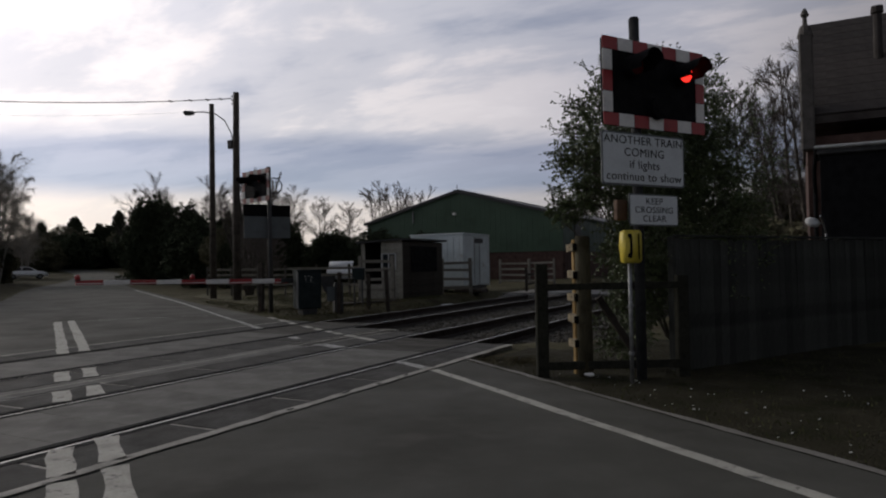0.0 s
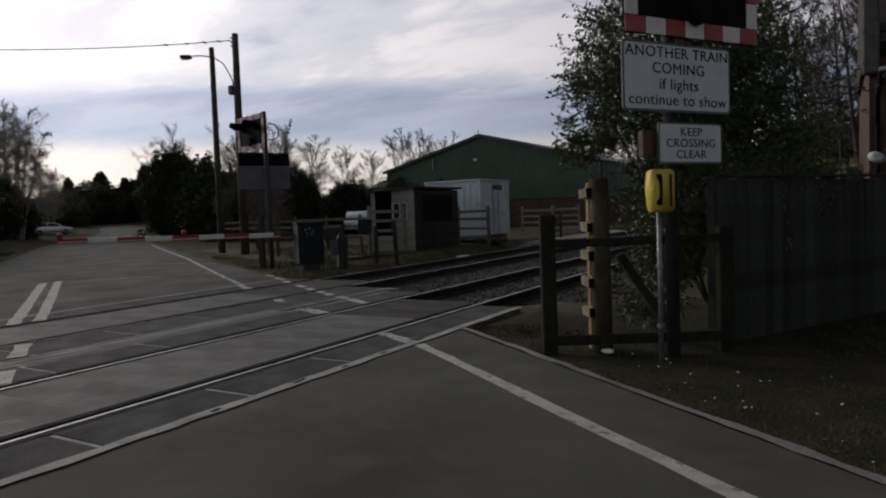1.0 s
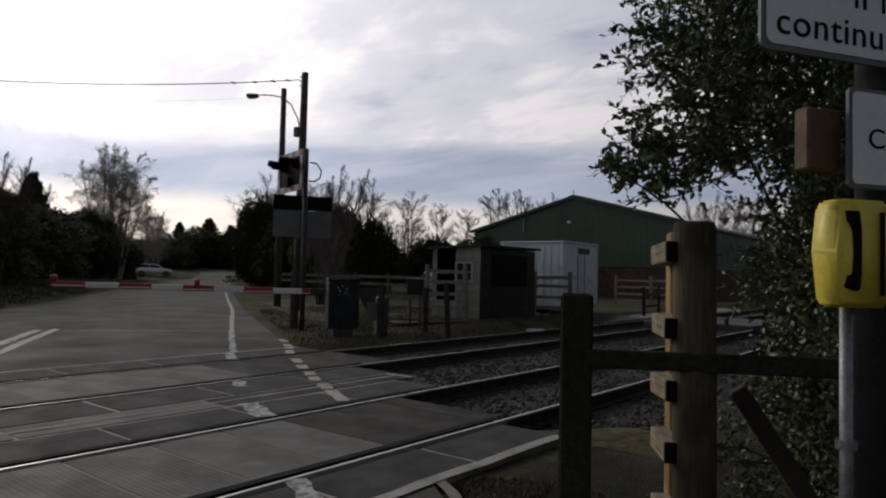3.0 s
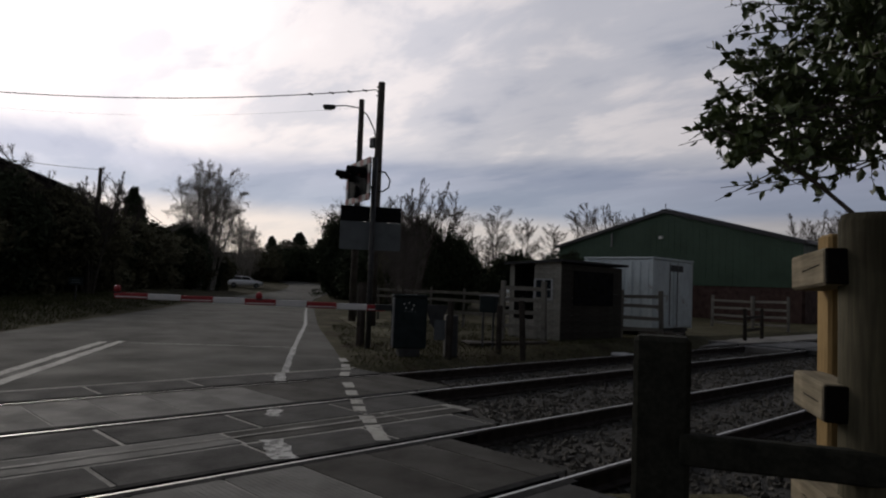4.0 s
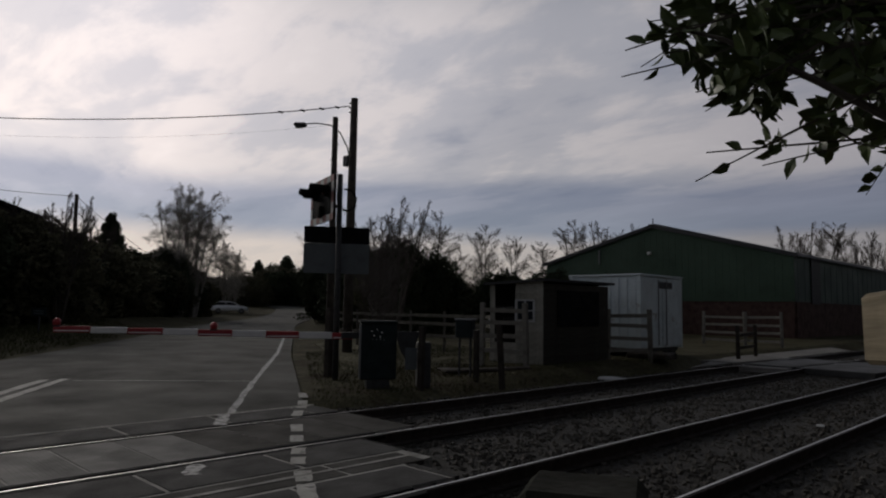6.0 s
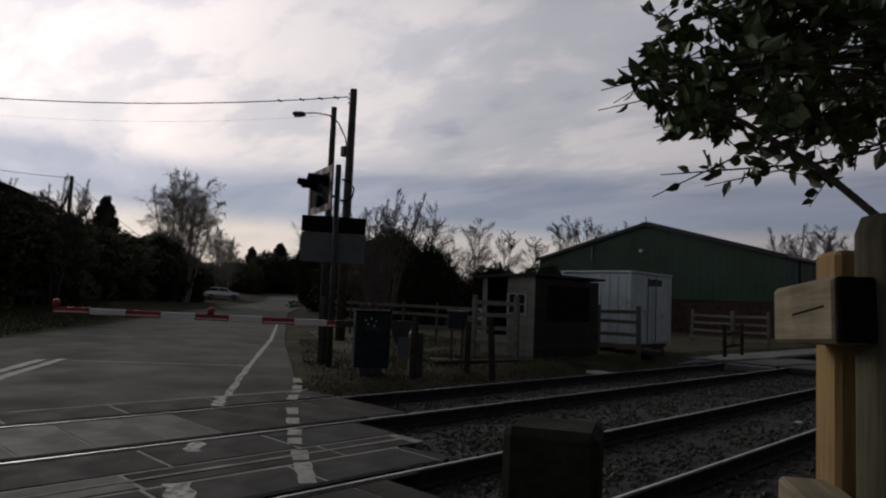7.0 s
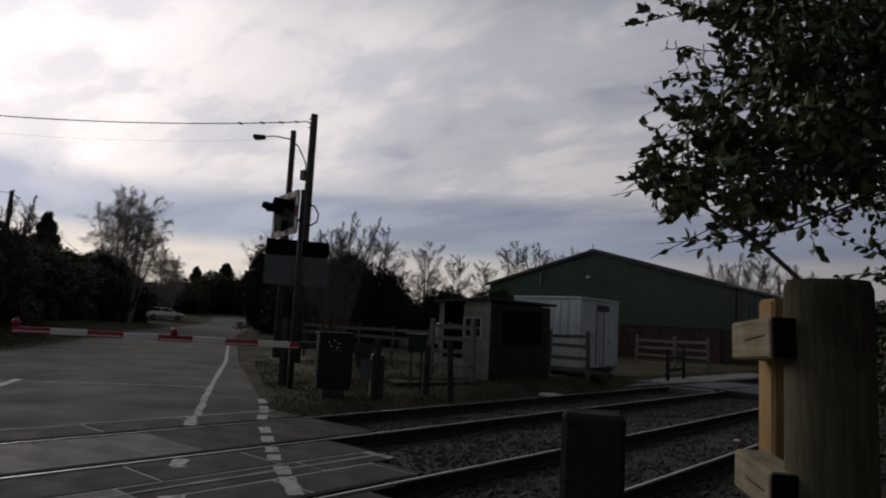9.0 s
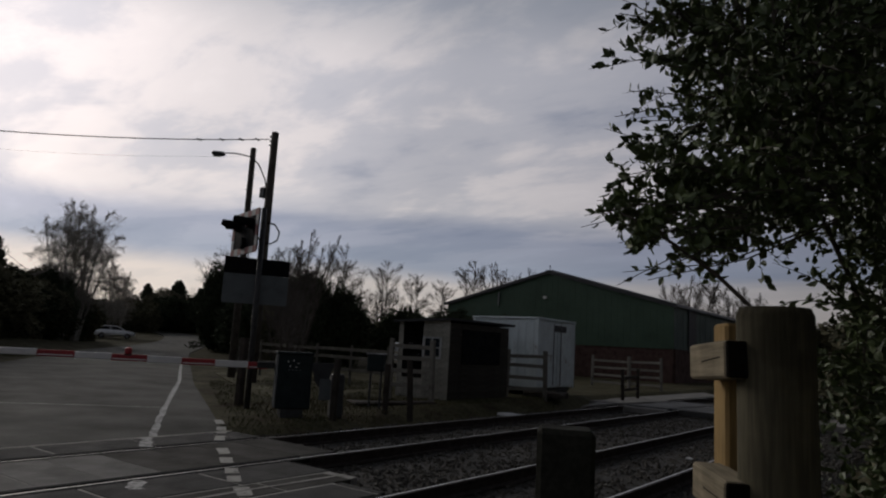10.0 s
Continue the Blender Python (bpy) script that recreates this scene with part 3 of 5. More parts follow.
plate = part("keep_clear_plate", ring_plate(0.74, 0.345, 1.62, 0.012, 0.0, 0.02), SIGN_BACK, wig, "small white plate with black words")
plate.matrix_basis = pose(-0.06, 0, 0)
part("plate_face", ring_plate(0.71, 0.315, 1.635, 0.003, -0.004, 0.02), SIGN_WHITE, plate)
for words, z in (("KEEP", 1.885), ("CROSSING", 1.79), ("CLEAR", 1.695)):
    lettering(words, 0.098, BLACK, plate, pose(0, -0.006, z, 90), "lettering", 1.18)
part("warning_box", box(0.15, 0.07, 0.22, -0.47, 0.09, 1.68, bevel=0.01), BROWN, wig, "small brown box behind the plate")

phone = thing("crossing_telephone", pose(3.345, 14.12, 0.022, 0, 0, ROAD_YAW), "yellow crossing telephone box on a thin grey post", "telephone")
part("post", tube([(-0.44, 0.0, -0.12), (-0.44, 0.0, 1.35)], 0.021, 10), GALV, phone, "thin grey post", True)
for z in (0.25, 0.75):
    part("clip", tube([(-0.44, 0, z), (-0.44, 0, z + 0.03)], 0.034, 10), GALV, phone)
body = prism([(-0.57, 1.24), (-0.55, 1.22), (-0.36, 1.22), (-0.335, 1.25), (-0.335, 1.54), (-0.36, 1.57), (-0.55, 1.57), (-0.575, 1.54), (-0.58, 1.4)], 0.10, axis="y", base=-0.09)
bmesh.ops.bevel(body, geom=body.edges[:], offset=0.012, segments=2, affect="EDGES")
body = part("housing", body, YELLOW, phone, "faded yellow housing", True)
# the handset sign: two round ends on a curved bar
hs = tube([(-0.545, -0.094, 1.51), (-0.522, -0.094, 1.515), (-0.505, -0.094, 1.47), (-0.502, -0.094, 1.40), (-0.506, -0.094, 1.33), (-0.522, -0.094, 1.295), (-0.548, -0.094, 1.305)], [0.02, 0.024, 0.016, 0.014, 0.016, 0.026, 0.022], 8)
part("handset_sign", hs, BLACK, body, "black handset symbol")
part("door_seam", box(0.009, 0.01, 0.27, -0.395, -0.096, 1.26), BLACK, body, "dark door gap")

# round post with the sawn ends of the line-side rails
post = thing("boundary_fence", pose(0, 0, 0), "post and rail boundary fence with fresh sawn rail ends", "fence")
part("round_post", tube([(2.537, 13.985, -0.1), (2.532, 13.985, 0.8), (2.527, 13.985, 1.54), (2.527, 13.985, 1.56)], [0.088, 0.087, 0.085, 0.078], 18), POST_WOOD, post, "thick round treated post", True)
part("prick_post", box(0.09, 0.09, 1.63, bevel=0.008), NEW_WOOD, post, "yellowish square post", at=pose(2.402, 14.155, -0.1, 0, 0, 35))
BLOCK = mesh_of("rail_end", box(0.24, 0.08, 0.088, 0.12, 0, 0, bevel=0.006), SAWN_WOOD)
# Thin near-black cap over the near end of each rail
END_CAP = mesh_of("tarred_end", box(0.014, 0.076, 0.084, -0.005, 0, 0.002, bevel=0.003), NEAR_BLACK)
CRACK = mesh_of("split", box(0.12, 0.003, 0.0025, 0.09, 0.0395, 0.0), NEAR_BLACK)
for z in (1.392, 1.075, 0.82, 0.57, 0.30):
    rail = part("rail_end", BLOCK, None, post, at=pose(2.470 + rng.uniform(-0.006, 0.006), 13.918, z, 0, rng.uniform(-3, 3), 125 + rng.uniform(-2, 2)))
    part("tarred_end", END_CAP, None, rail, "near-black end face")
    part("split", CRACK, None, rail, "dark crack along the grain", at=pose(0, 0, rng.uniform(0.03, 0.07), 0, rng.uniform(-4, 4), 0))

stile = thing("field_gate", pose(0, 0, 0), "old weathered timber gate and rails beside the road", "gate")
part("gate_post", box(0.135, 0.12, 1.337, bevel=0.012), OLD_POST, stile, "square weathered post", at=pose(2.105, 13.765, -0.085, 0, 0, 28))
part("gate_post", box(0.13, 0.12, 1.2, bevel=0.012), OLD_POST, stile, at=pose(3.52, 14.44, -0.1, 0, 0, 28))


def beam(a, b, w, h, bevel=0.006):
    a, b = Vector(a), Vector(b)
    d = b - a
    bm = box(d.length, w, h, 0, 0, -h / 2, bevel=bevel)
    return bm, Matrix.Translation((a + b) / 2) @ d.to_track_quat("X", "Z").to_matrix().to_4x4()


for a, b, h in (((2.165, 13.745, 0.985), (3.52, 14.37, 0.995), 0.075), ((2.165, 13.745, 0.10), (3.52, 14.37, 0.12), 0.09)):
    bm, m = beam(a, b, 0.045, h)
    part("gate_rail", bm, OLD_POST, stile, at=m)
bm, m = beam((2.62, 14.27, 0.85), (3.0, 14.5, 0.16), 0.05, 0.08)
part("brace", bm, OLD_WOOD, stile, at=m)

# close-boarded garden fence
FENCE_A, FENCE_B = Vector((3.42, 14.70, 0)), Vector((6.6, 20.3, 0))
fence = thing("garden_fence", pose(0, 0, 0), "tall dark weathered close-boarded garden fence", "fence")
run = FENCE_B - FENCE_A
yaw = math.degrees(math.atan2(run.y, run.x))
BOARD = mesh_of("board", box(0.142, 0.018, 1.57, bevel=0.004), GREY_WOOD)
for k in range(int(run.length / 0.14)):
    p = FENCE_A + run.normalized() * (0.07 + 0.14 * k)
    part("board", BOARD, None, fence, at=pose(p.x, p.y, -0.05 + rng.uniform(-0.012, 0.008), rng.uniform(-0.6, 0.6), 0, yaw + (5 if k % 2 else -5)))
for k in range(4):
    p = FENCE_A + run.normalized() * (0.05 + 1.85 * k)
    part("fence_post", box(0.1, 0.1, 1.65, bevel=0.008), GREY_WOOD, fence, at=pose(p.x - 0.06, p.y + 0.05, -0.1, 0, 0, yaw))
bm, m = beam(FENCE_A + Vector((0, 0, 1.55)), FENCE_B + Vector((0, 0, 1.55)), 0.06, 0.03)
part("capping", bm, GREY_WOOD, fence, at=m)

# crossing keeper's house, behind the fence
house = thing("brick_house", pose(4.9, 22.6, 0), "old dark brick house with a steep tiled roof and stone gable", "house")
part("wall", box(9, 6.5, 3.9, 4.5, 3.25, -0.1), BRICK, house, "red brick wall")
roof = prism([(-0.15, 4.2), (3.2, 7.1), (6.65, 4.2), (6.65, 4.05), (-0.15, 4.05)], 9.2, axis="x", base=-0.05)
roof = part("roof", roof, TILE, house, "steep dark tiled roof")
TILE_MESH = mesh_of("tile_course", box(9.2, 0.36, 0.02, 4.55, 0.18, 0, bevel=0.004), TILE)
for k in range(12):
    f = k / 12
    part("tile_course", TILE_MESH, None, roof, at=pose(0, -0.16 + 3.35 * f, 4.225 + 2.9 * f, 40.9, 0, 0))
part("gable_coping", box(0.26, 0.30, 2.45, 0.02, -0.1, 3.5, bevel=0.03), STONEWORK, house, "pale stone gable pier")
part("finial", tube([(0.02, -0.1, 5.9), (0.02, -0.1, 6.1), (0.02, -0.1, 6.16), (0.02, -0.1, 6.3), (0.02, -0.1, 6.36), (0.02, -0.1, 6.45), (0.02, -0.1, 6.5)], [0.16, 0.11, 0.05, 0.04, 0.085, 0.05, 0.015], 10), STONEWORK, house, "stone ball finial")
part("chimney_pot", tube([(1.45, 1.5, 5.0), (1.45, 1.5, 6.62), (1.45, 1.5, 6.66), (1.45, 1.5, 6.8)], [0.10, 0.09, 0.13, 0.12], 10), TILE, house, "clay chimney pot")
part("porch_roof", box(5.5, 1.1, 0.12, 2.9, -0.5, 3.28, bevel=0.02), FELT, house, "dark lean-to roof")
# Black sheet added to stand for the shade under the porch roof
part("lean_to_wall", box(5.3, 0.12, 3.33, 2.85, -0.92, -0.05), BLACK, house, "black sheet for the shade under the porch")
part("gutter", tube([(0.1, -1.08, 3.42), (5.6, -1.08, 3.42)], 0.035, 8), FRAME_GREY, house, "white gutter")
part("downpipe", tube([(0.14, -1.05, 3.4), (0.1, -0.6, 3.0), (0.12, -0.2, 2.6), (0.12, -0.2, 0)], 0.04, 8), BLACK, house)
dish = bmesh.new()
bmesh.ops.create_cone(dish, segments=20, radius1=0.26, radius2=0.12, depth=0.07, cap_ends=True)
dish_t = thing("satellite_dish", pose(5.05, 20.5, 1.83), "pale grey satellite dish on a bracket", "satellite dish")
part("reflector", dish, FRAME_GREY, dish_t, at=pose(-0.12, 0, 0.1, 48, 0, 20) @ Matrix.Scale(0.5, 4), smooth=True)
part("bracket", tube([(0, 0.02, 0.2), (0.05, 0.3, 0.1), (0.1, 0.6, -0.1), (0.1, 0.6, -1.85)], 0.02, 8), GALV, dish_t)
for x, y, z in ((2.62, 13.85, 0.015), (-0.58, 23.8, -0.13)):
    lit = bmesh.new()
    bmesh.ops.create_icosphere(lit, subdivisions=2, radius=0.05)
    for v in lit.verts:
        v.co = Vector((v.co.x * 1.3, v.co.y * 0.8, v.co.z * 0.45)) * (1 + 0.35 * noise.noise(v.co * 30))
    solid("crumpled_wrapper", lit, LITTER, "crumpled white wrapper lying on the muddy verge" if z > 0 else "pale scrap of litter on the ballast", "litter", m=pose(x, y, z))

# ---- the far side of the line: barrier and signal ----
barrier = thing("crossing_barrier", pose(-7.42, 21.33, 0, 0, 0, ROAD_YAW), "lowered red and white crossing barrier with its dark machine cabinet", "barrier")
part("pedestal", box(0.42, 0.42, 0.2, 0, 0, -0.08), DARK_STEEL, barrier)
cab = box(0.66, 0.5, 1.02, 0.0, 0, 0.12, bevel=0.02)
cab = part("cabinet", cab, CABINET, barrier, "dark green machine cabinet")
part("lid", box(0.70, 0.54, 0.05, 0.0, 0, 1.14, bevel=0.015), CABINET, cab)
for k in range(4):
    part("bolt", tube([(-0.12 + 0.07 * k, -0.25, 0.85), (-0.12 + 0.07 * k, -0.262, 0.85)], 0.012, 6), GALV, cab)
part("edge_strip", box(0.035, 0.03, 0.98, -0.345, -0.235, 0.14, bevel=0.004), GALV, cab, "pale strip down the front left edge")
for bx_, bz in ((-0.14, 1.0), (-0.04, 1.03), (0.05, 0.98), (-0.1, 0.92), (0.02, 0.9)):
    part("rivet", tube([(bx_, -0.25, bz), (bx_, -0.262, bz)], 0.014, 8), WHITE, cab)
part("door_panel", box(0.5, 0.012, 0.75, 0.02, -0.254, 0.25, bevel=0.004), CABINET, cab)
part("counterweight_arm", prism([(0.3, 1.0), (0.75, 1.0), (0.75, 0.94), (0.62, 0.55), (0.5, 0.52), (0.42, 0.62)], 0.06, axis="y", base=-0.2), DARK_STEEL, barrier, "dark counterweight arm")
part("counterweight", box(0.26, 0.2, 0.85, 0.86, -0.1, -0.05, bevel=0.02), DARK_STEEL, barrier, "dark counterweight housing")
part("guard_plate", box(0.22, 0.02, 0.4, 0.6, -0.24, 0.3), SIGN_BACK, barrier, "pale guard plate")
boom = part("boom", box(0.5, 0.1, 0.12, -0.42, 0.27, 0.84, bevel=0.01), DARK_STEEL, barrier)
LENGTHS = (0.38, 0.61, 0.60, 0.60, 0.60, 0.60, 0.60, 0.60, 0.60)
x = -0.46
for k, w in enumerate(LENGTHS):
    z = 0.885 + 0.012 * k
    colour = RED if k % 2 == 0 else WHITE
    part("stripe", box(w, 0.07, 0.125 - 0.002 * k, x - w / 2, 0.27, z - 0.062, bevel=0.01), colour, boom, "red band" if k % 2 == 0 else "white band")
    if k % 2 == 0:
        part("reflector_line", box(w - 0.04, 0.008, 0.018, x - w / 2, 0.232, z - 0.040), WHITE, boom)
    if k in (4, 8):
        lx = x - w * (0.55 if k == 4 else 0.93)
        lamp = part("boom_lamp", tube([(lx, 0.27, z + 0.06), (lx, 0.27, z + 0.15), (lx, 0.27, z + 0.19)], [0.06, 0.065, 0.025], 12), RED, boom, "small red boom lamp", True)
        part("lamp_base", box(0.12, 0.08, 0.03, lx, 0.27, z + 0.035), DARK_STEEL, lamp)
    x -= w

far_sig = thing("far_crossing_signal", pose(-8.75, 21.35, 0), "far crossing signal seen from the side, with backs of sign plates", "crossing signal")
part("post", tube([(0, 0, -0.1), (-0.06, 0.02, 4.17)], 0.06, 12), DARK_STEEL, far_sig, "dark steel post", True)
part("signal_head_mount", tube([(0, 0, 3.5), (-0.2, -0.1, 3.5)], 0.03, 8), DARK_STEEL, far_sig)
tilt = pose(-0.33, -0.22, 0, 0, 0, -17)
before = set(bpy.data.objects)
signal_head(far_sig, 1.5, 0.92, 3.15, 0, FADED_RED, FADED_WHITE)
for ob in set(bpy.data.objects) - before:
    if ob.parent == far_sig:
        ob.matrix_basis = tilt @ ob.matrix_basis
part("cable_loop", tube([(0.05, 0.05, 3.85), (0.2, 0.12, 3.82), (0.3, 0.18, 3.65), (0.28, 0.16, 3.48), (0.15, 0.1, 3.4), (0.04, 0.04, 3.42)], 0.018, 6), BLACK, far_sig)
back = part("sign_back", ring_plate(1.34, 0.62, 2.12, 0.012, 0.0, 0.03), SIGN_BACK, far_sig, "plain grey back of an information plate")
back.matrix_basis = pose(-0.16, 0.06, 0, 0, 0, ROAD_YAW)
back = part("sign_back", ring_plate(1.34, 0.34, 2.745, 0.012, 0.0, 0.03), BLACK, far_sig, "dark back of the upper board")
back.matrix_basis = pose(-0.16, 0.06, 0, 0, 0, ROAD_YAW)
solid("relay_post", box(0.14, 0.14, 1.5, bevel=0.01), OLD_WOOD, "short weathered timber post beside the barrier", "post", m=pose(-9.35, 21.6, -0.1, 0, 0, 10))

# ---- poles and wires ----
pole = thing("telegraph_pole", pose(-14.95, 26.3, 0), "tall dark wooden pole carrying wires and a street light arm", "pole")
part("shaft", tube([(0, 0, -0.2), (0.0, 0, 4), (0.04, 0, 8.22)], [0.165, 0.145, 0.115], 12), BARK, pole, "dark creosoted shaft", True)
part("transformer", box(0.24, 0.2, 0.34, -0.2, -0.05, 6.0, bevel=0.02), DARK_STEEL, pole)
part("lamp_arm", tube([(-0.1, 0, 6.1), (-0.14, -0.1, 6.6), (-0.3, -0.3, 7.1), (-0.55, -0.5, 7.34), (-0.85, -0.8, 7.40), (-1.1, -1.05, 7.38)], 0.022, 8), DARK_STEEL, pole, "thin curved lamp arm")
lantern = box(0.42, 0.2, 0.14, 0, 0, -0.07, bevel=0.045)
lantern = part("lantern", lantern, DARK_STEEL, pole, "street light lantern", at=pose(-1.25, -1.2, 7.34, 0, 0, 45))
part("bowl", box(0.26, 0.15, 0.05, -0.04, 0, -0.10, bevel=0.02), GALV, lantern)
for k in range(3):
    part("insulator", tube([(-0.05, 0, 7.75 + 0.15 * k), (-0.16, -0.04, 7.8 + 0.15 * k)], 0.03, 8), DARK_STEEL, pole)
pole2 = thing("telegraph_pole", pose(-17.2, 27.2, 0), "slender dark wooden pole with climbing steps", "pole")
part("shaft", tube([(0, 0, -0.2), (0, 0, 8.23)], [0.14, 0.10], 10), BARK, pole2, "dark creosoted shaft", True)
for k in range(9):
    part("step", tube([((-0.24 if k % 2 else 0.02), 0, 3.2 + 0.5 * k), ((0.0 if k % 2 else 0.24), 0, 3.2 + 0.5 * k)], 0.012, 6), DARK_STEEL, pole2)
pole3 = thing("telegraph_pole", pose(-54.8, 29.8, 0.4), "distant thin telegraph pole standing above the hedge", "pole")
part("shaft", tube([(0, 0, -0.3), (0, 0, 9.45)], [0.19, 0.14], 8), BARK, pole3)


def wire(a, b, sag, r, parent, m=None):
    a, b = Vector(a), Vector(b)
    pts = [a.lerp(b, k / 24) - Vector((0, 0, sag * 4 * (k / 24) * (1 - k / 24))) for k in range(25)]
    return part("wire", tube(pts, r, 5), WIRE, parent)


wires = thing("overhead_wires", pose(0, 0, 0), "thin black overhead wires slung from the poles", "wires")
wire((-15.1, 26.25, 8.0), (-30.0, 12.0, 8.2), 0.62, 0.018, wires)
wire((-17.2, 27.2, 7.95), (-31.5, 13.5, 8.1), 0.62, 0.003, wires)
wire((-54.8, 29.8, 9.7), (-50, 10, 9.8), 0.5, 0.02, wires)
wire((-54.8, 29.8, 9.7), (-60, 40, 4.5), 0.3, 0.02, wires)
for k, f in enumerate((0.02, 0.045, 0.075, 0.11)):
    p = Vector((-15.1, 26.25, 8.0)).lerp(Vector((-30.0, 12.0, 8.2)), f) - Vector((0, 0, 0.62 * 4 * f * (1 - f)))
    part("spacer", tube([p + Vector((0, 0.08, 0)), p - Vector((0, 0.08, 0))], 0.035, 6), WIRE, wires)


# ---- yard: hut, pens, container, barn ----
pad = [(-19.5, 28.2), (-11.5, 23.6), (-8.9, 23.4), (-6.9, 24.2), (-6.9, 30.5), (-9.0, 38.5), (-20.0, 39.5), (-23.5, 33.0)]
solid("paddock", prism(pad, 0.06, base=-0.055), PADDOCK, "trampled pale dry grass of the paddock", "ground", kind="structure")
hut = thing("timber_hut", pose(-9.3, 26.7, 0), "small weathered grey timber hut with an open doorway", "hut")
W, D, H = 1.72, 2.95, 2.05
HB = mesh_of("wall_board", box(1.0, 0.022, 0.148, bevel=0.004), HUT_WOOD)
HBS = mesh_of("wall_board", box(1.0, 0.022, 0.148, bevel=0.004), HUT_SIDE)
HBD = mesh_of("wall_board", box(1.0, 0.022, 0.148, bevel=0.004), HUT_DARK)


def boards(parent, length, z0, z1, m, data, x0=0.0):
    k = 0
    while z0 + 0.15 * k < z1 - 0.02:
        part("wall_board", data, None, parent, at=m @ pose(x0 + length / 2, 0, z0 + 0.15 * k, 4, 0, 0) @ Matrix.Diagonal((length, 1, 1, 1)))
        k += 1


part("front_frame", box(0.07, 0.07, H, 0.03, 0.03, -0.05), HUT_WOOD, hut)
for x, y in ((W - 0.03, 0.03), (0.03, D - 0.03), (W - 0.03, D - 0.03), (0.88, 0.03)):
    part("corner_post", box(0.07, 0.07, H, x, y, -0.05), HUT_WOOD, hut)
# Board tone follows the facing: light and shade are in the colour
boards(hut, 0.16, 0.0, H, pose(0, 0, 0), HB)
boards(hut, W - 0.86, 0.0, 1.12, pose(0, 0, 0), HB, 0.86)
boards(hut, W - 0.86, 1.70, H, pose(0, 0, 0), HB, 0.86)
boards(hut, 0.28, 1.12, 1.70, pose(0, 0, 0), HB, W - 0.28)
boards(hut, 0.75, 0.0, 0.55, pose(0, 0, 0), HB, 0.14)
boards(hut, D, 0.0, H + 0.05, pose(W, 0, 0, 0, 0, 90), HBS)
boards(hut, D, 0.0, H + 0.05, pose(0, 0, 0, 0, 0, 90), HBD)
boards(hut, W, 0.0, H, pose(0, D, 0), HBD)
part("floor", box(W - 0.1, D - 0.1, 0.06, W / 2, D / 2, -0.03), HUT_DARK, hut)
# Flat black panel: the shade inside an opening put into its colour
part("dark_shutter", box(0.03, 1.9, 0.92, W + 0.03, 1.5, 1.02, bevel=0.006), BLACK, hut, "black panel for a dark opening")
roof = prism([(-0.12, H + 0.02), (W + 0.14, H + 0.10), (W + 0.14, H + 0.16), (-0.12, H + 0.08)], D + 0.3, axis="y", base=-0.15)
part("roof", roof, FELT, hut, "low felted roof")
win = part("window", box(0.60, 0.03, 0.035, 1.16, -0.005, 1.66), FRAME_GREY, hut, "small white-framed window")
for bx_, bz, sx, sz in ((1.16, 1.13, 0.60, 0.035), (0.875, 1.13, 0.06, 0.56), (1.445, 1.13, 0.06, 0.56), (1.16, 1.13, 0.04, 0.56), (1.16, 1.40, 0.56, 0.03)):
    part("window_bar", box(sx, 0.03, sz, bx_, -0.008, bz), FRAME_GREY, win)
part("pane", box(0.56, 0.006, 0.52, 1.16, 0.01, 1.15), GLASS, win)


def rail_fence(points, rails, height, label, group="", w=0.11, material=None):
    material = material or OLD_WOOD
    f = thing("rail_fence", pose(points[0][0], points[0][1], 0), label, "fence", group)
    o = Vector((points[0][0], points[0][1], 0))
    for p, q in zip(points, points[1:]):
        p, q = Vector((*p, 0)), Vector((*q, 0))
        d = q - p
        k = max(1, int(round(d.length / 1.7)))
        for i in range(k + 1):
            c = p + d * i / k - o
            part("fence_post", box(w, w, height + 0.22, bevel=0.008), material, f, at=pose(c.x, c.y, -0.12, rng.uniform(-1.5, 1.5), rng.uniform(-1.5, 1.5), rng.uniform(0, 20)))
        for z in rails:
            bm, m = beam(p - o + Vector((0, 0, z)), q - o + Vector((0, 0, z + rng.uniform(-0.03, 0.03))), 0.04, 0.10)
            part("fence_rail", bm, material, f, at=m)
    return f


rail_fence([(-8.6, 25.6), (-7.35, 25.75)], (0.45, 0.80, 1.12, 1.42), 1.5, "weathered timber rails of a pen in front of the hut", material=PALE_WOOD)
rail_fence([(-7.7, 29.85), (-6.8, 30.6)], (0.35, 0.7, 1.05, 1.3), 1.4, "weathered timber rails beside the pale container", material=PALE_WOOD)
rail_fence([(-6.0, 34.6), (-6.3, 36.8)], (0.35, 0.75), 0.95, "low dark timber rails beyond the container")
rail_fence([(-10.5, 42.2), (-8.6, 41.9), (-7.1, 41.7)], (0.3, 0.62, 0.94, 1.26), 1.4, "grey timber field gate and rails in front of the barn", material=PALE_WOOD)
rail_fence([(-20, 29.5), (-14.5, 28.6), (-10.9, 28.2), (-9.6, 27.4)], (0.55, 0.95, 1.2), 1.25, "pale post and rail fence round the paddock behind the barrier", w=0.07, material=FENCE_GREY)
apparatus = thing("apparatus_box", pose(-7.25, 23.55, 0, 0, 0, 25), "small dark green apparatus box on two thin legs", "apparatus box")
part("housing", box(0.36, 0.26, 0.36, 0, 0, 0.84, bevel=0.015), CABINET, apparatus, "dark green housing")
part("lid", box(0.40, 0.30, 0.03, 0, 0, 1.2, bevel=0.008), GALV, apparatus)
for sx in (-0.12, 0.12):
    part("leg", tube([(sx, 0, -0.12), (sx, 0, 0.85)], 0.025, 8), DARK_STEEL, apparatus)
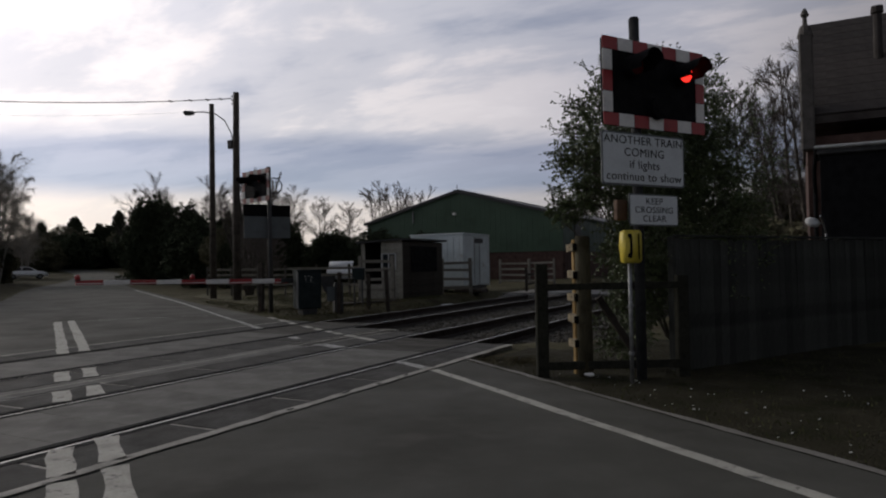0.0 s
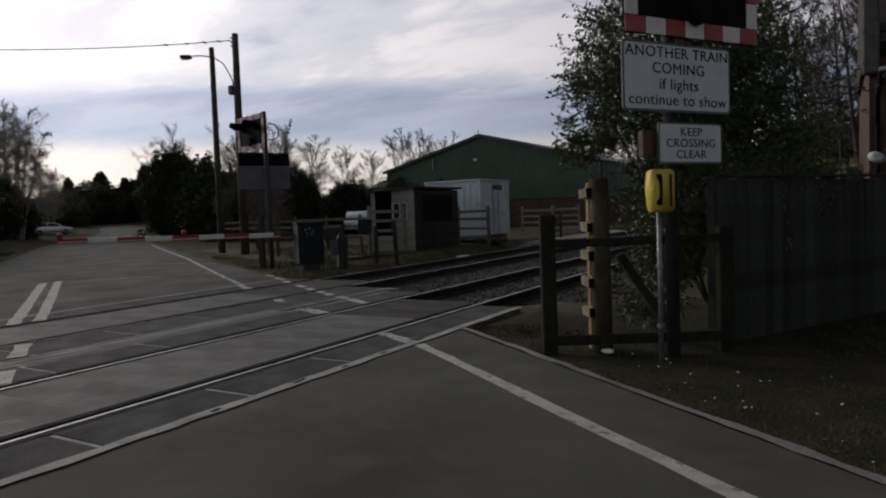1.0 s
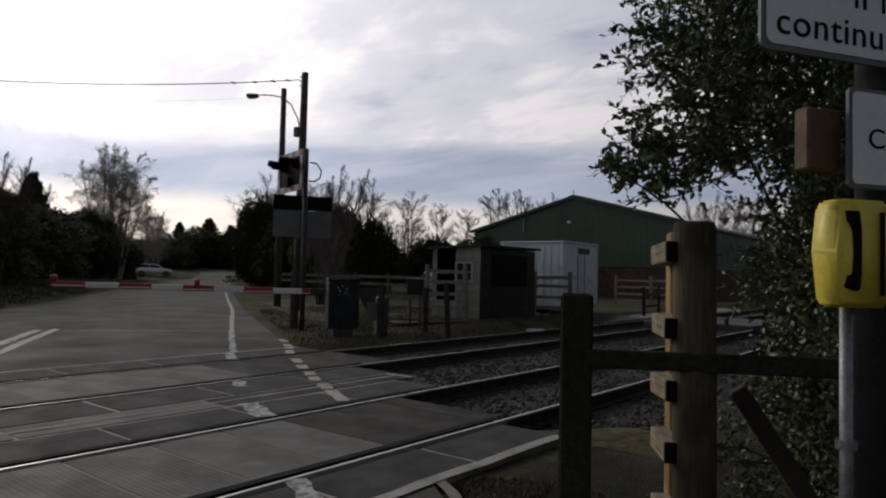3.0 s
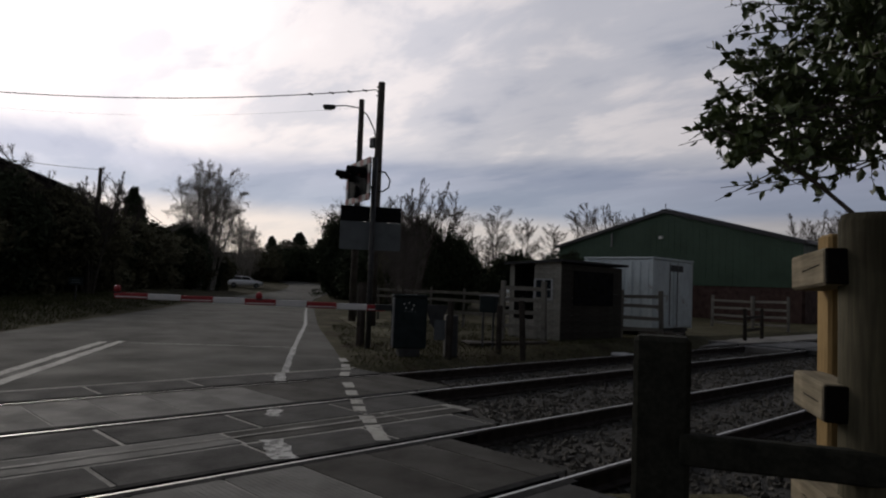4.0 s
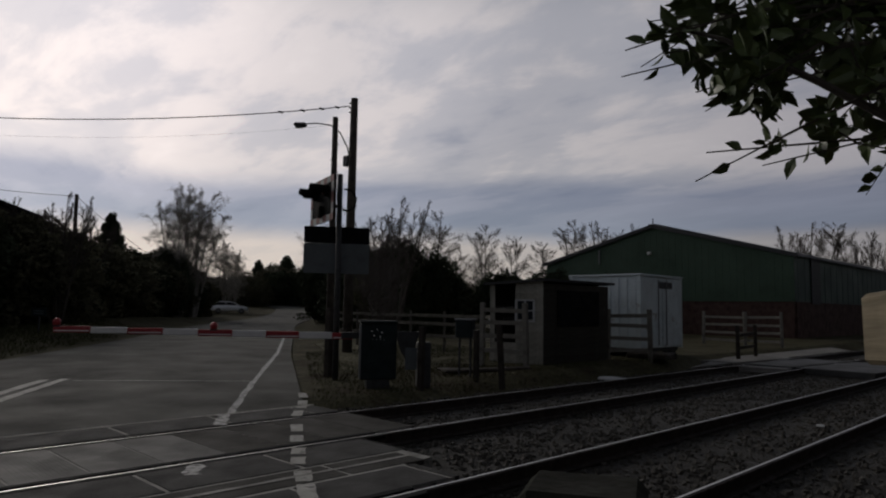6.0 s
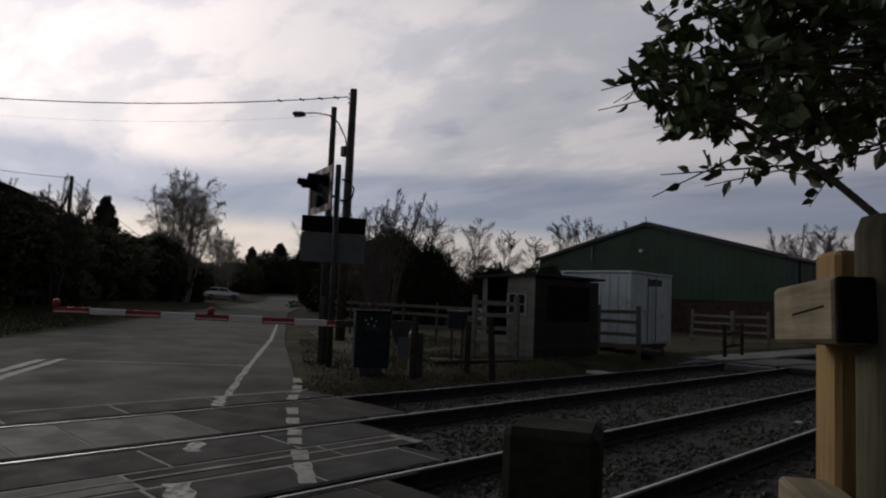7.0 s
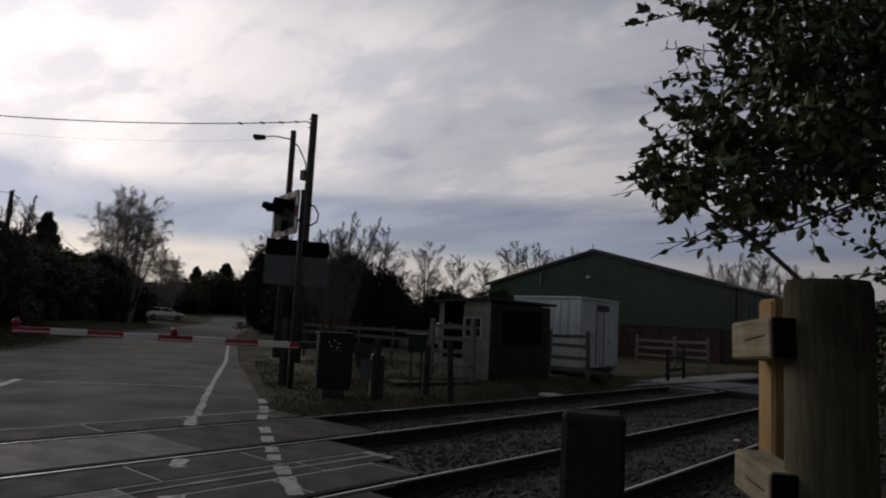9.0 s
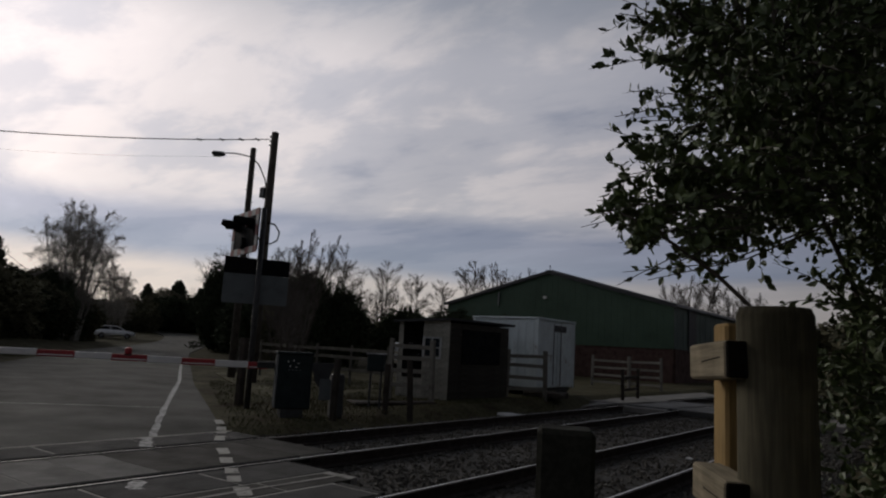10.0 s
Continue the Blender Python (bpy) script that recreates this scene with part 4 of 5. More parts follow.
for x, y, hgt, lab in ((-6.75, 23.35, 1.02, "leaning pale timber post by the line"), (-6.62, 21.7, 1.1, "dark timber post by the line"), (-6.02, 23.3, 1.15, "weathered timber post by the line")):
    solid("marker_post", box(0.1, 0.1, hgt + 0.1, bevel=0.01), OLD_WOOD, lab, "post", m=pose(x, y, -0.1, rng.uniform(-4, 4), rng.uniform(-4, 4), 15))

cont = thing("storage_container", pose(-8.6, 32.4, 0), "pale grey storage container raised on dark blocks", "container")
CW, CD, CZ0, CZ1 = 2.44, 2.6, 0.34, 2.50
part("shell", box(CW - 0.06, CD - 0.06, CZ1 - CZ0 - 0.04, 0, 0, CZ0 + 0.02, bevel=0.01), CONTAINER, cont)
RIB = mesh_of("wall_rib", box(0.16, 0.03, CZ1 - CZ0 - 0.2, bevel=0.012), CONTAINER)
for k in range(8):
    part("wall_rib", RIB, None, cont, at=pose(-CW / 2 + 0.22 + 0.285 * k, -CD / 2 + 0.02, CZ0 + 0.1))
for sx in (-1, 1):
    for sy in (-1, 1):
        part("corner_post", box(0.12, 0.12, CZ1 - CZ0, sx * (CW / 2 - 0.05), sy * (CD / 2 - 0.05), CZ0, bevel=0.012), CONTAINER, cont)
        part("support_block", box(0.3, 0.3, CZ0 + 0.06, sx * (CW / 2 - 0.3), sy * (CD / 2 - 0.3), -0.06), DARK_STEEL, cont)
part("roof_edge", box(CW + 0.06, CD + 0.06, 0.06, 0, 0, CZ1 - 0.02, bevel=0.01), CONTAINER, cont)
for sy in (-1, 1):
    door = part("door", box(0.02, CD / 2 - 0.14, CZ1 - CZ0 - 0.16, CW / 2 - 0.012, sy * (CD / 4 - 0.02), CZ0 + 0.08, bevel=0.005), CONTAINER, cont, "pale grey door leaf")
    part("lock_bar", tube([(CW / 2 + 0.02, sy * 0.25, CZ0 + 0.1), (CW / 2 + 0.02, sy * 0.25, CZ1 - 0.1)], 0.015, 6), GALV, door)
part("nameplate", box(0.012, 0.85, 0.2, CW / 2 + 0.012, 0.2, CZ1 - 0.36), DARK_STEEL, cont, "dark unreadable plate")
part("under_frame", box(CW - 0.2, CD - 0.2, 0.12, 0, 0, CZ0 - 0.1), DARK_STEEL, cont)

BX0, BX1, BY, EAVE, APEX = -26.85, -10.2, 53.0, 4.68, 6.80
BC = (BX0 + BX1) / 2
barn = thing("green_barn", pose(0, 0, 0), "large green sheet-clad farm barn with a shallow roof", "barn")
gab = prism([(BX0, 2.1), (BX1, 2.1), (BX1, EAVE), (BC, APEX), (BX0, EAVE)], 0.12, axis="y", base=BY)
gab = part("gable_wall", gab, SHED_GREEN, barn, "green sheeted gable")
for k in range(40):
    x = BX0 + 0.2 + k * (BX1 - BX0 - 0.4) / 39
    top = EAVE + (APEX - EAVE) * (1 - abs(x - BC) / (BC - BX0)) - 0.05
    part("sheet_rib", box(0.06, 0.012, top - 2.12, x, BY - 0.005, 2.12), SHED_GREEN, gab)
part("plinth", box(BX1 - BX0 - 0.1, 0.3, 2.3, BC, BY + 0.2, -0.15), BRICK, barn, "red brick lower wall")
for x, data in ((BX1 - 0.12, SHED_SIDE), (BX0, SHED_SIDE)):
    wall = part("side_wall", box(0.12, 55, EAVE - 2.1, x + 0.06, BY + 27.6, 2.1), data, barn, "grey-green side wall")
    part("plinth", box(0.2, 54.8, 2.25, x + 0.06, BY + 27.6, -0.15), BRICK, barn)
RS = mesh_of("side_rib", box(0.015, 0.06, EAVE - 2.12, 0, 0, 2.12), SHED_SIDE)
for k in range(45):
    part("side_rib", RS, None, barn, at=pose(BX1 + 0.01, BY + 0.6 + 1.2 * k, 0))
part("back_wall", box(BX1 - BX0, 0.12, EAVE, BC, BY + 55.2, 0), SHED_SIDE, barn)
for s in (-1, 1):
    edge = BX0 - 0.25 if s < 0 else BX1 + 0.25
    ez = EAVE - 0.07
    sl = prism([(edge, ez), (BC, APEX + 0.03), (BC, APEX + 0.15), (edge, ez + 0.12)], 55.6, axis="y", base=BY - 0.15)
    part("roof", sl, ROOF_SHEET, barn, "pale grey roof sheets")
    bm, m = beam((edge, BY - 0.17, ez + 0.03), (BC, BY - 0.17, APEX + 0.07), 0.05, 0.22)
    part("barge_board", bm, DARK_STEEL, barn, at=m)
part("ridge", box(0.5, 55.6, 0.08, BC, BY + 27.65, APEX + 0.12), ROOF_SHEET, barn)
part("floodlight", box(0.24, 0.18, 0.18, BC - 0.2, BY - 0.18, 5.05, bevel=0.03), WHITE, barn, "small pale floodlight")
part("vent_pipe", tube([(BC - 3.9, BY - 0.08, 4.6), (BC - 3.9, BY - 0.08, 5.5)], 0.06, 8), GALV, barn)
part("ridge_spike", tube([(BC, BY, APEX), (BC, BY, APEX + 0.55)], 0.03, 6), DARK_STEEL, barn)
part("side_door", box(0.05, 1.6, 2.6, BX1 + 0.06, BY + 3.5, 2.0), DARK_STEEL, barn)
# clutter in the yard
for x, y, sx, sy, sz, ang, lab, mt in ((-5.9, 27.3, 0.8, 0.35, 0.16, 20, "crumpled pale plastic sheet by the line", LITTER), (-5.9, 33.0, 1.6, 0.4, 0.08, 60, "pale board lying on the ground", CONCRETE), (-7.0, 31.0, 1.2, 0.8, 0.16, 5, "dark timber pallet beneath the container", OLD_WOOD), (-7.6, 24.6, 2.2, 0.5, 0.06, 70, "flat weathered board lying on the verge", OLD_WOOD)):
    bm = box(sx, sy, sz, bevel=0.03)
    bmesh.ops.subdivide_edges(bm, edges=bm.edges[:], cuts=2, use_grid_fill=True)
    for v in bm.verts:
        v.co += Vector((noise.noise(v.co * 5), noise.noise(v.co * 5 + Vector((7, 0, 0))), noise.noise(v.co * 5 + Vector((0, 9, 0))))) * 0.04
    solid("yard_clutter", bm, mt, lab, "clutter", m=pose(x, y, ground_height(x, y) + 0.01, 0, 0, ang))


# ---- vehicles ----
def car_thing(m, label):
    car = thing("parked_car", m, label, "car", "parked cars")
    prof = [(-2.15, 0.35), (-2.2, 0.75), (-2.05, 0.95), (-1.5, 1.02), (1.0, 0.98), (1.75, 0.88), (2.12, 0.72), (2.15, 0.35)]
    bm = prism(prof, 1.72, axis="y", base=-0.86)
    bmesh.ops.bevel(bm, geom=bm.edges[:], offset=0.05, segments=2, affect="EDGES")
    part("body", bm, CAR_WHITE, car, "white painted body", True)
    cab = prism([(-2.0, 0.97), (-1.75, 1.40), (-1.3, 1.47), (0.05, 1.46), (0.45, 1.36), (1.15, 0.97)], 1.5, axis="y", base=-0.75)
    bmesh.ops.bevel(cab, geom=cab.edges[:], offset=0.06, segments=2, affect="EDGES")
    cabin = part("cabin", cab, CAR_WHITE, car, smooth=True)
    for s in (-1, 1):
        part("side_window", prism([(-1.72, 1.02), (-1.55, 1.36), (-0.5, 1.38), (-0.5, 1.02)], 0.02, axis="y", base=s * 0.755 - 0.01), CAR_DARK, cabin, "dark side window")
        part("side_window", prism([(-0.42, 1.02), (-0.42, 1.38), (0.1, 1.37), (0.42, 1.27), (0.85, 1.02)], 0.02, axis="y", base=s * 0.755 - 0.01), CAR_DARK, cabin, "dark side window")
    part("windscreen", prism([(0.5, 1.34), (1.1, 1.02), (1.13, 1.03), (0.53, 1.36)], 1.3, axis="y", base=-0.65), CAR_DARK, cabin, "dark windscreen")
    for x in (-1.35, 1.35):
        for s in (-1, 1):
            wheel = part("wheel", tube([(x, s * 0.70, 0.32), (x, s * 0.88, 0.32)], 0.32, 18), RUBBER, car, "black tyre")
            part("rim", tube([(x, s * 0.86, 0.32), (x, s * 0.89, 0.32)], 0.2, 12), GALV, wheel)
    for s in (-1, 1):
        part("headlight", box(0.1, 0.3, 0.14, 2.1, s * 0.62, 0.68, bevel=0.02), GALV, car, "clear headlight")
    return car


car_thing(pose(-75.2, 53.7, ground_height(-75.2, 53.7), 0, 0, 63), "white estate car parked on the verge beside the far road")
car_thing(pose(-22.3, 43.3, 0.12, 0, 0, 122), "white car parked behind the paddock fence")


# ---- trees and hedges ----
def profile_tree(seed, height, stems, lean, base, width, up, droop, branches, twigs, bark, twig_skin, crook=0.12):
    """A leafless tree: tapered stems with branches whose reach follows the crown's outline, and twigs on them. Returns trunk and crown meshes."""
    g = random.Random(seed)
    limbs, vs, fs = bmesh.new(), [], []

    def jog(k):
        return Vector((g.uniform(-k, k), g.uniform(-k, k), g.uniform(-k, k)))

    def stick(p, q, r0, r1):
        d = (q - p).normalized()
        a = d.orthogonal().normalized()
        b = d.cross(a)
        i = len(vs)
        for o, r in ((p, r0), (q, r1)):
            for c, s in ((1.0, 0.0), (-0.5, 0.866), (-0.5, -0.866)):
                vs.append(o + (a * c + b * s) * r)
        fs.extend([(i + k, i + (k + 1) % 3, i + 3 + (k + 1) % 3, i + 3 + k) for k in range(3)])

    for s in range(stems):
        ang = s * 2.4 + g.uniform(-0.5, 0.5)
        off = Vector((math.cos(ang), math.sin(ang), 0)) * lean * height * (0.25 + 0.75 * s / max(1, stems - 1)) if stems > 1 else Vector((0, 0, 0))
        tall = height * g.uniform(0.82, 1.0) if s else height
        pts, rad = [], []
        for k in range(9):
            f = k / 8
            p = off * (0.12 + f ** 1.2) + Vector((0, 0, tall * f))
            pts.append(p + jog(crook * 0.18 * height * 0.1) * (k > 0))
            rad.append(height * 0.013 * (1 - 0.93 * f) * (1.35 if stems == 1 else 1.0))
        tube(pts, rad, 6, limbs, False)
        for n in range(branches):
            f = base + (0.98 - base) * (n + g.random()) / branches
            h = (f - base) / (1 - base)
            k = min(7, int(f * 8))
            p = pts[k].lerp(pts[k + 1], f * 8 - k)
            reach = width * math.sin(math.pi * (0.16 + 0.80 * h)) ** 0.8 * g.uniform(0.55, 1.1)
            a = g.random() * math.tau
            e = radians(up + 22 * h + g.uniform(-14, 14))
            d = Vector((math.cos(a) * math.cos(e), math.sin(a) * math.cos(e), math.sin(e)))
            r = 0.012 + 0.016 * reach / max(width, 0.1) * height / 10
            steps = 5
            for m in range(steps):
                d = (d + jog(crook * 1.6) - Vector((0, 0, droop * 0.22 * m))).normalized()
                q = p + d * reach / steps
                stick(p, q, r * (1 - m / (steps + 1)), r * (1 - (m + 1) / (steps + 1)))
                for w in range(max(1, int(twigs * (m + 1) / steps))):
                    o = p.lerp(q, g.random())
                    t = (d * 0.75 + jog(0.75) + Vector((0, 0, 0.25 - droop * 0.5))).normalized()
                    l = reach * g.uniform(0.14, 0.34)
                    mid = o + t * l * 0.5
                    t2 = (t + jog(0.3) - Vector((0, 0, droop * 0.7))).normalized()
                    end = mid + t2 * l * 0.55
                    stick(o, mid, 0.009, 0.007)
                    stick(mid, end, 0.007, 0.003)
                    for z in range(2):
                        t3 = (t2 * 0.7 + jog(0.7) - Vector((0, 0, droop * 0.6))).normalized()
                        stick(mid, mid + t3 * l * 0.5, 0.006, 0.003)
                p = q
    return mesh_of("trunk", limbs, bark), raw("crown", vs, fs, twig_skin)


KINDS = {
    "oak": profile_tree(3, 10, 4, 0.20, 0.32, 3.0, 22, 0.0, 18, 11, BARK, TWIG, 0.22),
    "ash": profile_tree(11, 10, 2, 0.09, 0.34, 3.0, 30, 0.0, 28, 12, BARK, TWIG, 0.16),
    "multi": profile_tree(21, 9, 9, 0.34, 0.36, 1.7, 50, 0.0, 17, 8, BARK, TWIG, 0.08),
    "birch": profile_tree(35, 12.5, 6, 0.20, 0.24, 3.4, 46, 0.42, 30, 12, BIRCH, PALE_TWIG, 0.12),
}


def plant_tree(kind, x, y, scale, yaw, label, z=None):
    t = thing("bare_tree", pose(x, y, (ground_height(x, y) if z is None else z) - 0.1, 0, 0, yaw) @ Matrix.Scale(scale, 4), label, "tree", "leafless trees")
    part("trunk", KINDS[kind][0], None, t)
    part("crown", KINDS[kind][1], None, t, "fine bare twigs")
    return t


BARE = "leafless broad tree with a fine twiggy crown"
TALL = "tall leafless birch with drooping twigs above the hedge"
for kind, x, y, sc, yaw, lab in (
        ("birch", -57.6, 39.6, 0.93, 20, TALL), ("birch", -60.6, 42.2, 0.97, 130, TALL), ("birch", -79.5, 55.2, 0.72, 220, "smaller leafless birch beside the far road"), ("birch", -83.5, 58.6, 0.6, 40, "smaller leafless birch beside the far road"),
        ("multi", -22.3, 34.6, 0.74, 0, "leafless many-stemmed tree behind the signal"), ("oak", -33.1, 47.7, 0.82, 40, BARE), ("ash", -70.1, 94.9, 1.36, 0, BARE), ("ash", -66.3, 98.2, 1.18, 90, BARE), ("ash", -63.0, 101, 1.1, 140, BARE), ("oak", -73.5, 92.5, 1.0, 15, BARE),
        ("ash", -59.0, 103.6, 1.45, 30, BARE), ("multi", -55.2, 106, 1.65, 170, BARE), ("multi", -29.5, 118, 1.55, 10, BARE), ("ash", -25.5, 119, 1.35, 100, BARE), ("multi", -22.5, 121, 1.4, 60, BARE), ("oak", -48.8, 49.6, 1.0, 60, "broad leafless tree behind a dark evergreen"), ("oak", -41, 51, 0.86, 200, BARE), ("ash", -52, 60, 0.9, 250, BARE), ("oak", -58, 27.5, 0.72, 300, BARE), ("ash", -60, 31.5, 0.72, 310, BARE), ("ash", -56, 28.8, 0.6, 20, BARE),
        ("multi", -31.0, 22.4, 0.66, 15, "leafless thicket at the hedge's end"), ("ash", -30.0, 18.6, 0.62, 75, "leafless tree before the dark roof"), ("multi", -33.6, 24.0, 0.6, 115, "leafless thicket at the hedge's end"),
        ("oak", -88, 78, 0.95, 60, BARE), ("ash", -105, 92, 0.9, 30, BARE), ("oak", -56, 78, 0.8, 10, BARE), ("multi", 4.6, 31.5, 0.85, 30, "leafless tree behind the garden"), ("ash", 2.9, 33, 0.75, 200, BARE), ("birch", 6.2, 34, 0.6, 110, BARE), ("ash", 5.2, 30.0, 0.8, 20, BARE),
        ("ash", -12.2, 25.2, 0.27, 45, "thin leafless sapling behind the signal"), ("ash", -13.2, 26.2, 0.36, 145, "thin leafless sapling behind the signal"), ("multi", -17.5, 29.6, 0.42, 145, "thin leafless saplings behind the signal")):
    plant_tree(kind, x, y, sc, yaw, lab)


def leaf_cloud(seed, count, size, radii, rough=0.3, material=None, core=0.72, name="crown"):
    """Many small leaf blades through the outer part of a lumpy rounded form."""
    g = random.Random(seed)
    vs, fs = [], []
    off = Vector((g.uniform(-9, 9), g.uniform(-9, 9), g.uniform(-9, 9)))
    for k in range(count):
        d = Vector((g.gauss(0, 1), g.gauss(0, 1), g.gauss(0, 1))).normalized()
        lump = 1 + rough * noise.noise(d * 1.6 + off) + rough * 0.7 * noise.noise(d * 4.5 + off)
        q = core + (1 - core) * g.random() ** 0.6 if g.random() < 0.75 else g.random() ** 0.4 * core
        if g.random() < 0.06:
            q *= 1.07
        p = Vector((d.x * radii[0], d.y * radii[1], d.z * radii[2])) * lump * q
        a = Vector((g.gauss(0, 1), g.gauss(0, 1), g.gauss(0, 1))).normalized()
        b = a.orthogonal().normalized()
        s = size * g.uniform(0.6, 1.4)
        i = len(vs)
        vs += [p - a * s, p + b * s * 0.45, p + a * s, p - b * s * 0.45 + a.cross(b) * s * 0.2]
        fs += [(i, i + 1, i + 2), (i, i + 2, i + 3)]
    return raw(name, vs, fs, material)


EVER = [leaf_cloud(s, 24000, 0.052, (1.0, 1.0, 1.0), 0.40, m) for s, m in ((1, YEW), (2, SHRUB), (3, YEW), (4, SHRUB))]
STEM = mesh_of("trunk", tube([(0, 0, -1.05), (0.05, 0, -0.3), (0, 0.05, 0.5)], [0.09, 0.06, 0.02], 7), BARK)


def evergreen(kind, x, y, rx, ry, h, label, yaw=0.0, z=None):
    z = ground_height(x, y) if z is None else z
    t = thing("evergreen_shrub", pose(x, y, z + h * 0.48, 0, 0, yaw) @ Matrix.Diagonal((rx, ry, h * 0.52, 1)), label, "shrub", "dark shrubs and hedges")
    part("trunk", STEM, None, t)
    part("crown", EVER[kind], None, t, "dense dark foliage")
    return t


DARKBUSH, HEDGE = "dense dark evergreen bush beside the road", "dull dark hedge thicket"
for kind, x, y, rx, ry, h, lab in (
        # right of the far road
        (0, -35.0, 43.6, 2.2, 2.2, 4.3, DARKBUSH), (2, -31.6, 42.0, 2.0, 2.2, 4.3, DARKBUSH), (1, -29.0, 42.6, 2.0, 2.0, 3.6, HEDGE), (0, -24.6, 37.0, 1.5, 1.5, 4.7, DARKBUSH), (2, -23.4, 38.4, 1.3, 1.3, 4.0, DARKBUSH), (3, -25.9, 36.8, 1.5, 1.4, 3.6, HEDGE),
        (0, -25.4, 46.4, 2.5, 1.7, 3.6, "clipped dark conifer hedge behind the paddock"), (2, -22.4, 48.0, 2.4, 1.6, 3.5, "clipped dark conifer hedge behind the paddock"), (0, -26.5, 41.0, 2.4, 1.7, 3.5, "clipped dark conifer hedge behind the paddock"), (2, -19.6, 49.4, 2.2, 1.5, 3.2, "clipped dark conifer hedge behind the paddock"), (0, -30, 39.0, 2.6, 2.2, 4.2, DARKBUSH),
        (1, -37.0, 45.6, 2.2, 2.2, 3.6, HEDGE), (0, -45.0, 47.0, 2.3, 2.3, 7.4, "tall dense dark evergreen beside the road"), (2, -41.5, 47.6, 2.0, 2.0, 6.3, "tall dense dark evergreen beside the road"), (0, -43.5, 50, 2.8, 3.0, 4.4, DARKBUSH), (3, -52, 55, 3.4, 3.2, 4.0, HEDGE), (2, -61, 61, 3.6, 3.4, 4.4, DARKBUSH), (0, -70, 68, 4, 4, 4.2, DARKBUSH), (1, -82, 77, 5, 4, 3.4, HEDGE), (2, -92, 86, 5, 4, 4.0, DARKBUSH),
        # left of the far road
        (1, -27.4, 14.5, 3.0, 2.6, 5.0, HEDGE), (0, -29.8, 17.8, 2.4, 2.4, 5.0, DARKBUSH), (3, -31.6, 20.2, 2.6, 2.4, 5.0, HEDGE), (1, -33.8, 22.2, 2.8, 2.6, 4.4, HEDGE), (0, -37.0, 23.6, 3.0, 2.8, 4.2, DARKBUSH), (3, -41.0, 26.0, 3.2, 3.0, 4.2, HEDGE), (1, -45.5, 29.0, 3.4, 3.0, 4.2, HEDGE), (0, -50.5, 32.0, 3.4, 3.0, 4.8, DARKBUSH), (3, -55.5, 35.6, 3.4, 3.0, 4.8, HEDGE), (1, -60.0, 38.8, 3.4, 2.7, 5.4, HEDGE), (0, -62.5, 42.0, 2.6, 2.2, 4.8, DARKBUSH), (3, -66.5, 45.0, 2.4, 2.0, 3.6, HEDGE), (0, -57.0, 38.2, 2.0, 1.8, 5.6, DARKBUSH), (0, -66, 40.2, 3.2, 2.8, 4.4, DARKBUSH), (3, -71.5, 42.4, 3.4, 3.4, 3.9, HEDGE), (1, -82, 50.5, 4.6, 3.6, 4.8, HEDGE), (0, -92, 57, 5.0, 3.4, 4.6, DARKBUSH), (3, -103, 64, 5.4, 4.0, 4.6, HEDGE),
        (1, -24.0, 11.0, 2.6, 2.4, 4.6, HEDGE), (0, -22.0, 7.5, 2.6, 2.4, 4.8, DARKBUSH), (3, -31.0, 15.6, 2.6, 2.4, 5.0, HEDGE),
        # closing the distance
        (0, -101, 76.5, 4.5, 4.0, 5.6, DARKBUSH), (1, -108, 80.0, 5.0, 4.5, 6.4, HEDGE), (2, -106, 86.5, 5.0, 4.5, 7.0, DARKBUSH), (3, -99, 88.0, 5.5, 4.5, 7.2, HEDGE), (0, -92, 82.5, 4.5, 4.0, 6.4, DARKBUSH), (1, -84, 79.5, 4.5, 4.0, 6.0, HEDGE), (2, -74, 72.5, 4.0, 4.0, 6.0, DARKBUSH), (3, -65, 65.0, 3.8, 3.6, 5.8, HEDGE), (0, -56.5, 57.5, 3.0, 3.0, 5.8, DARKBUSH), (1, -98, 70.0, 3.0, 3.0, 4.2, HEDGE), (3, -110, 74.5, 4.5, 3.5, 5.2, HEDGE), 
        (2, -112, 84, 6, 5, 4.2, DARKBUSH), (1, -118, 92, 7, 6, 4.0, HEDGE), (0, -128, 86, 7, 6, 4.6, DARKBUSH), (3, -124, 76, 7, 6, 4.0, HEDGE), (1, -46, 62, 4.5, 4, 4.0, HEDGE), (3, -40, 66, 4.5, 4, 3.6, HEDGE), (1, -34, 70, 4.5, 4, 3.6, HEDGE), (3, -54, 58, 4.5, 4, 4.2, HEDGE), (1, -8.0, 110, 7, 5, 6.0, HEDGE), (3, -2, 100, 6, 5, 5.5, HEDGE), (0, 4, 80, 6, 5, 5.5, DARKBUSH), (1, 3.6, 40, 3.5, 3, 4.0, HEDGE), (3, 3.0, 27, 1.8, 2.2, 2.6, HEDGE), (1, 2.6, 48, 3.0, 3, 4.0, HEDGE), (0, 3.0, 60, 3.0, 3.5, 4.5, DARKBUSH)):
    evergreen(kind, x, y, rx, ry, h, lab, yaw=(x * 37 + y * 11) % 360)


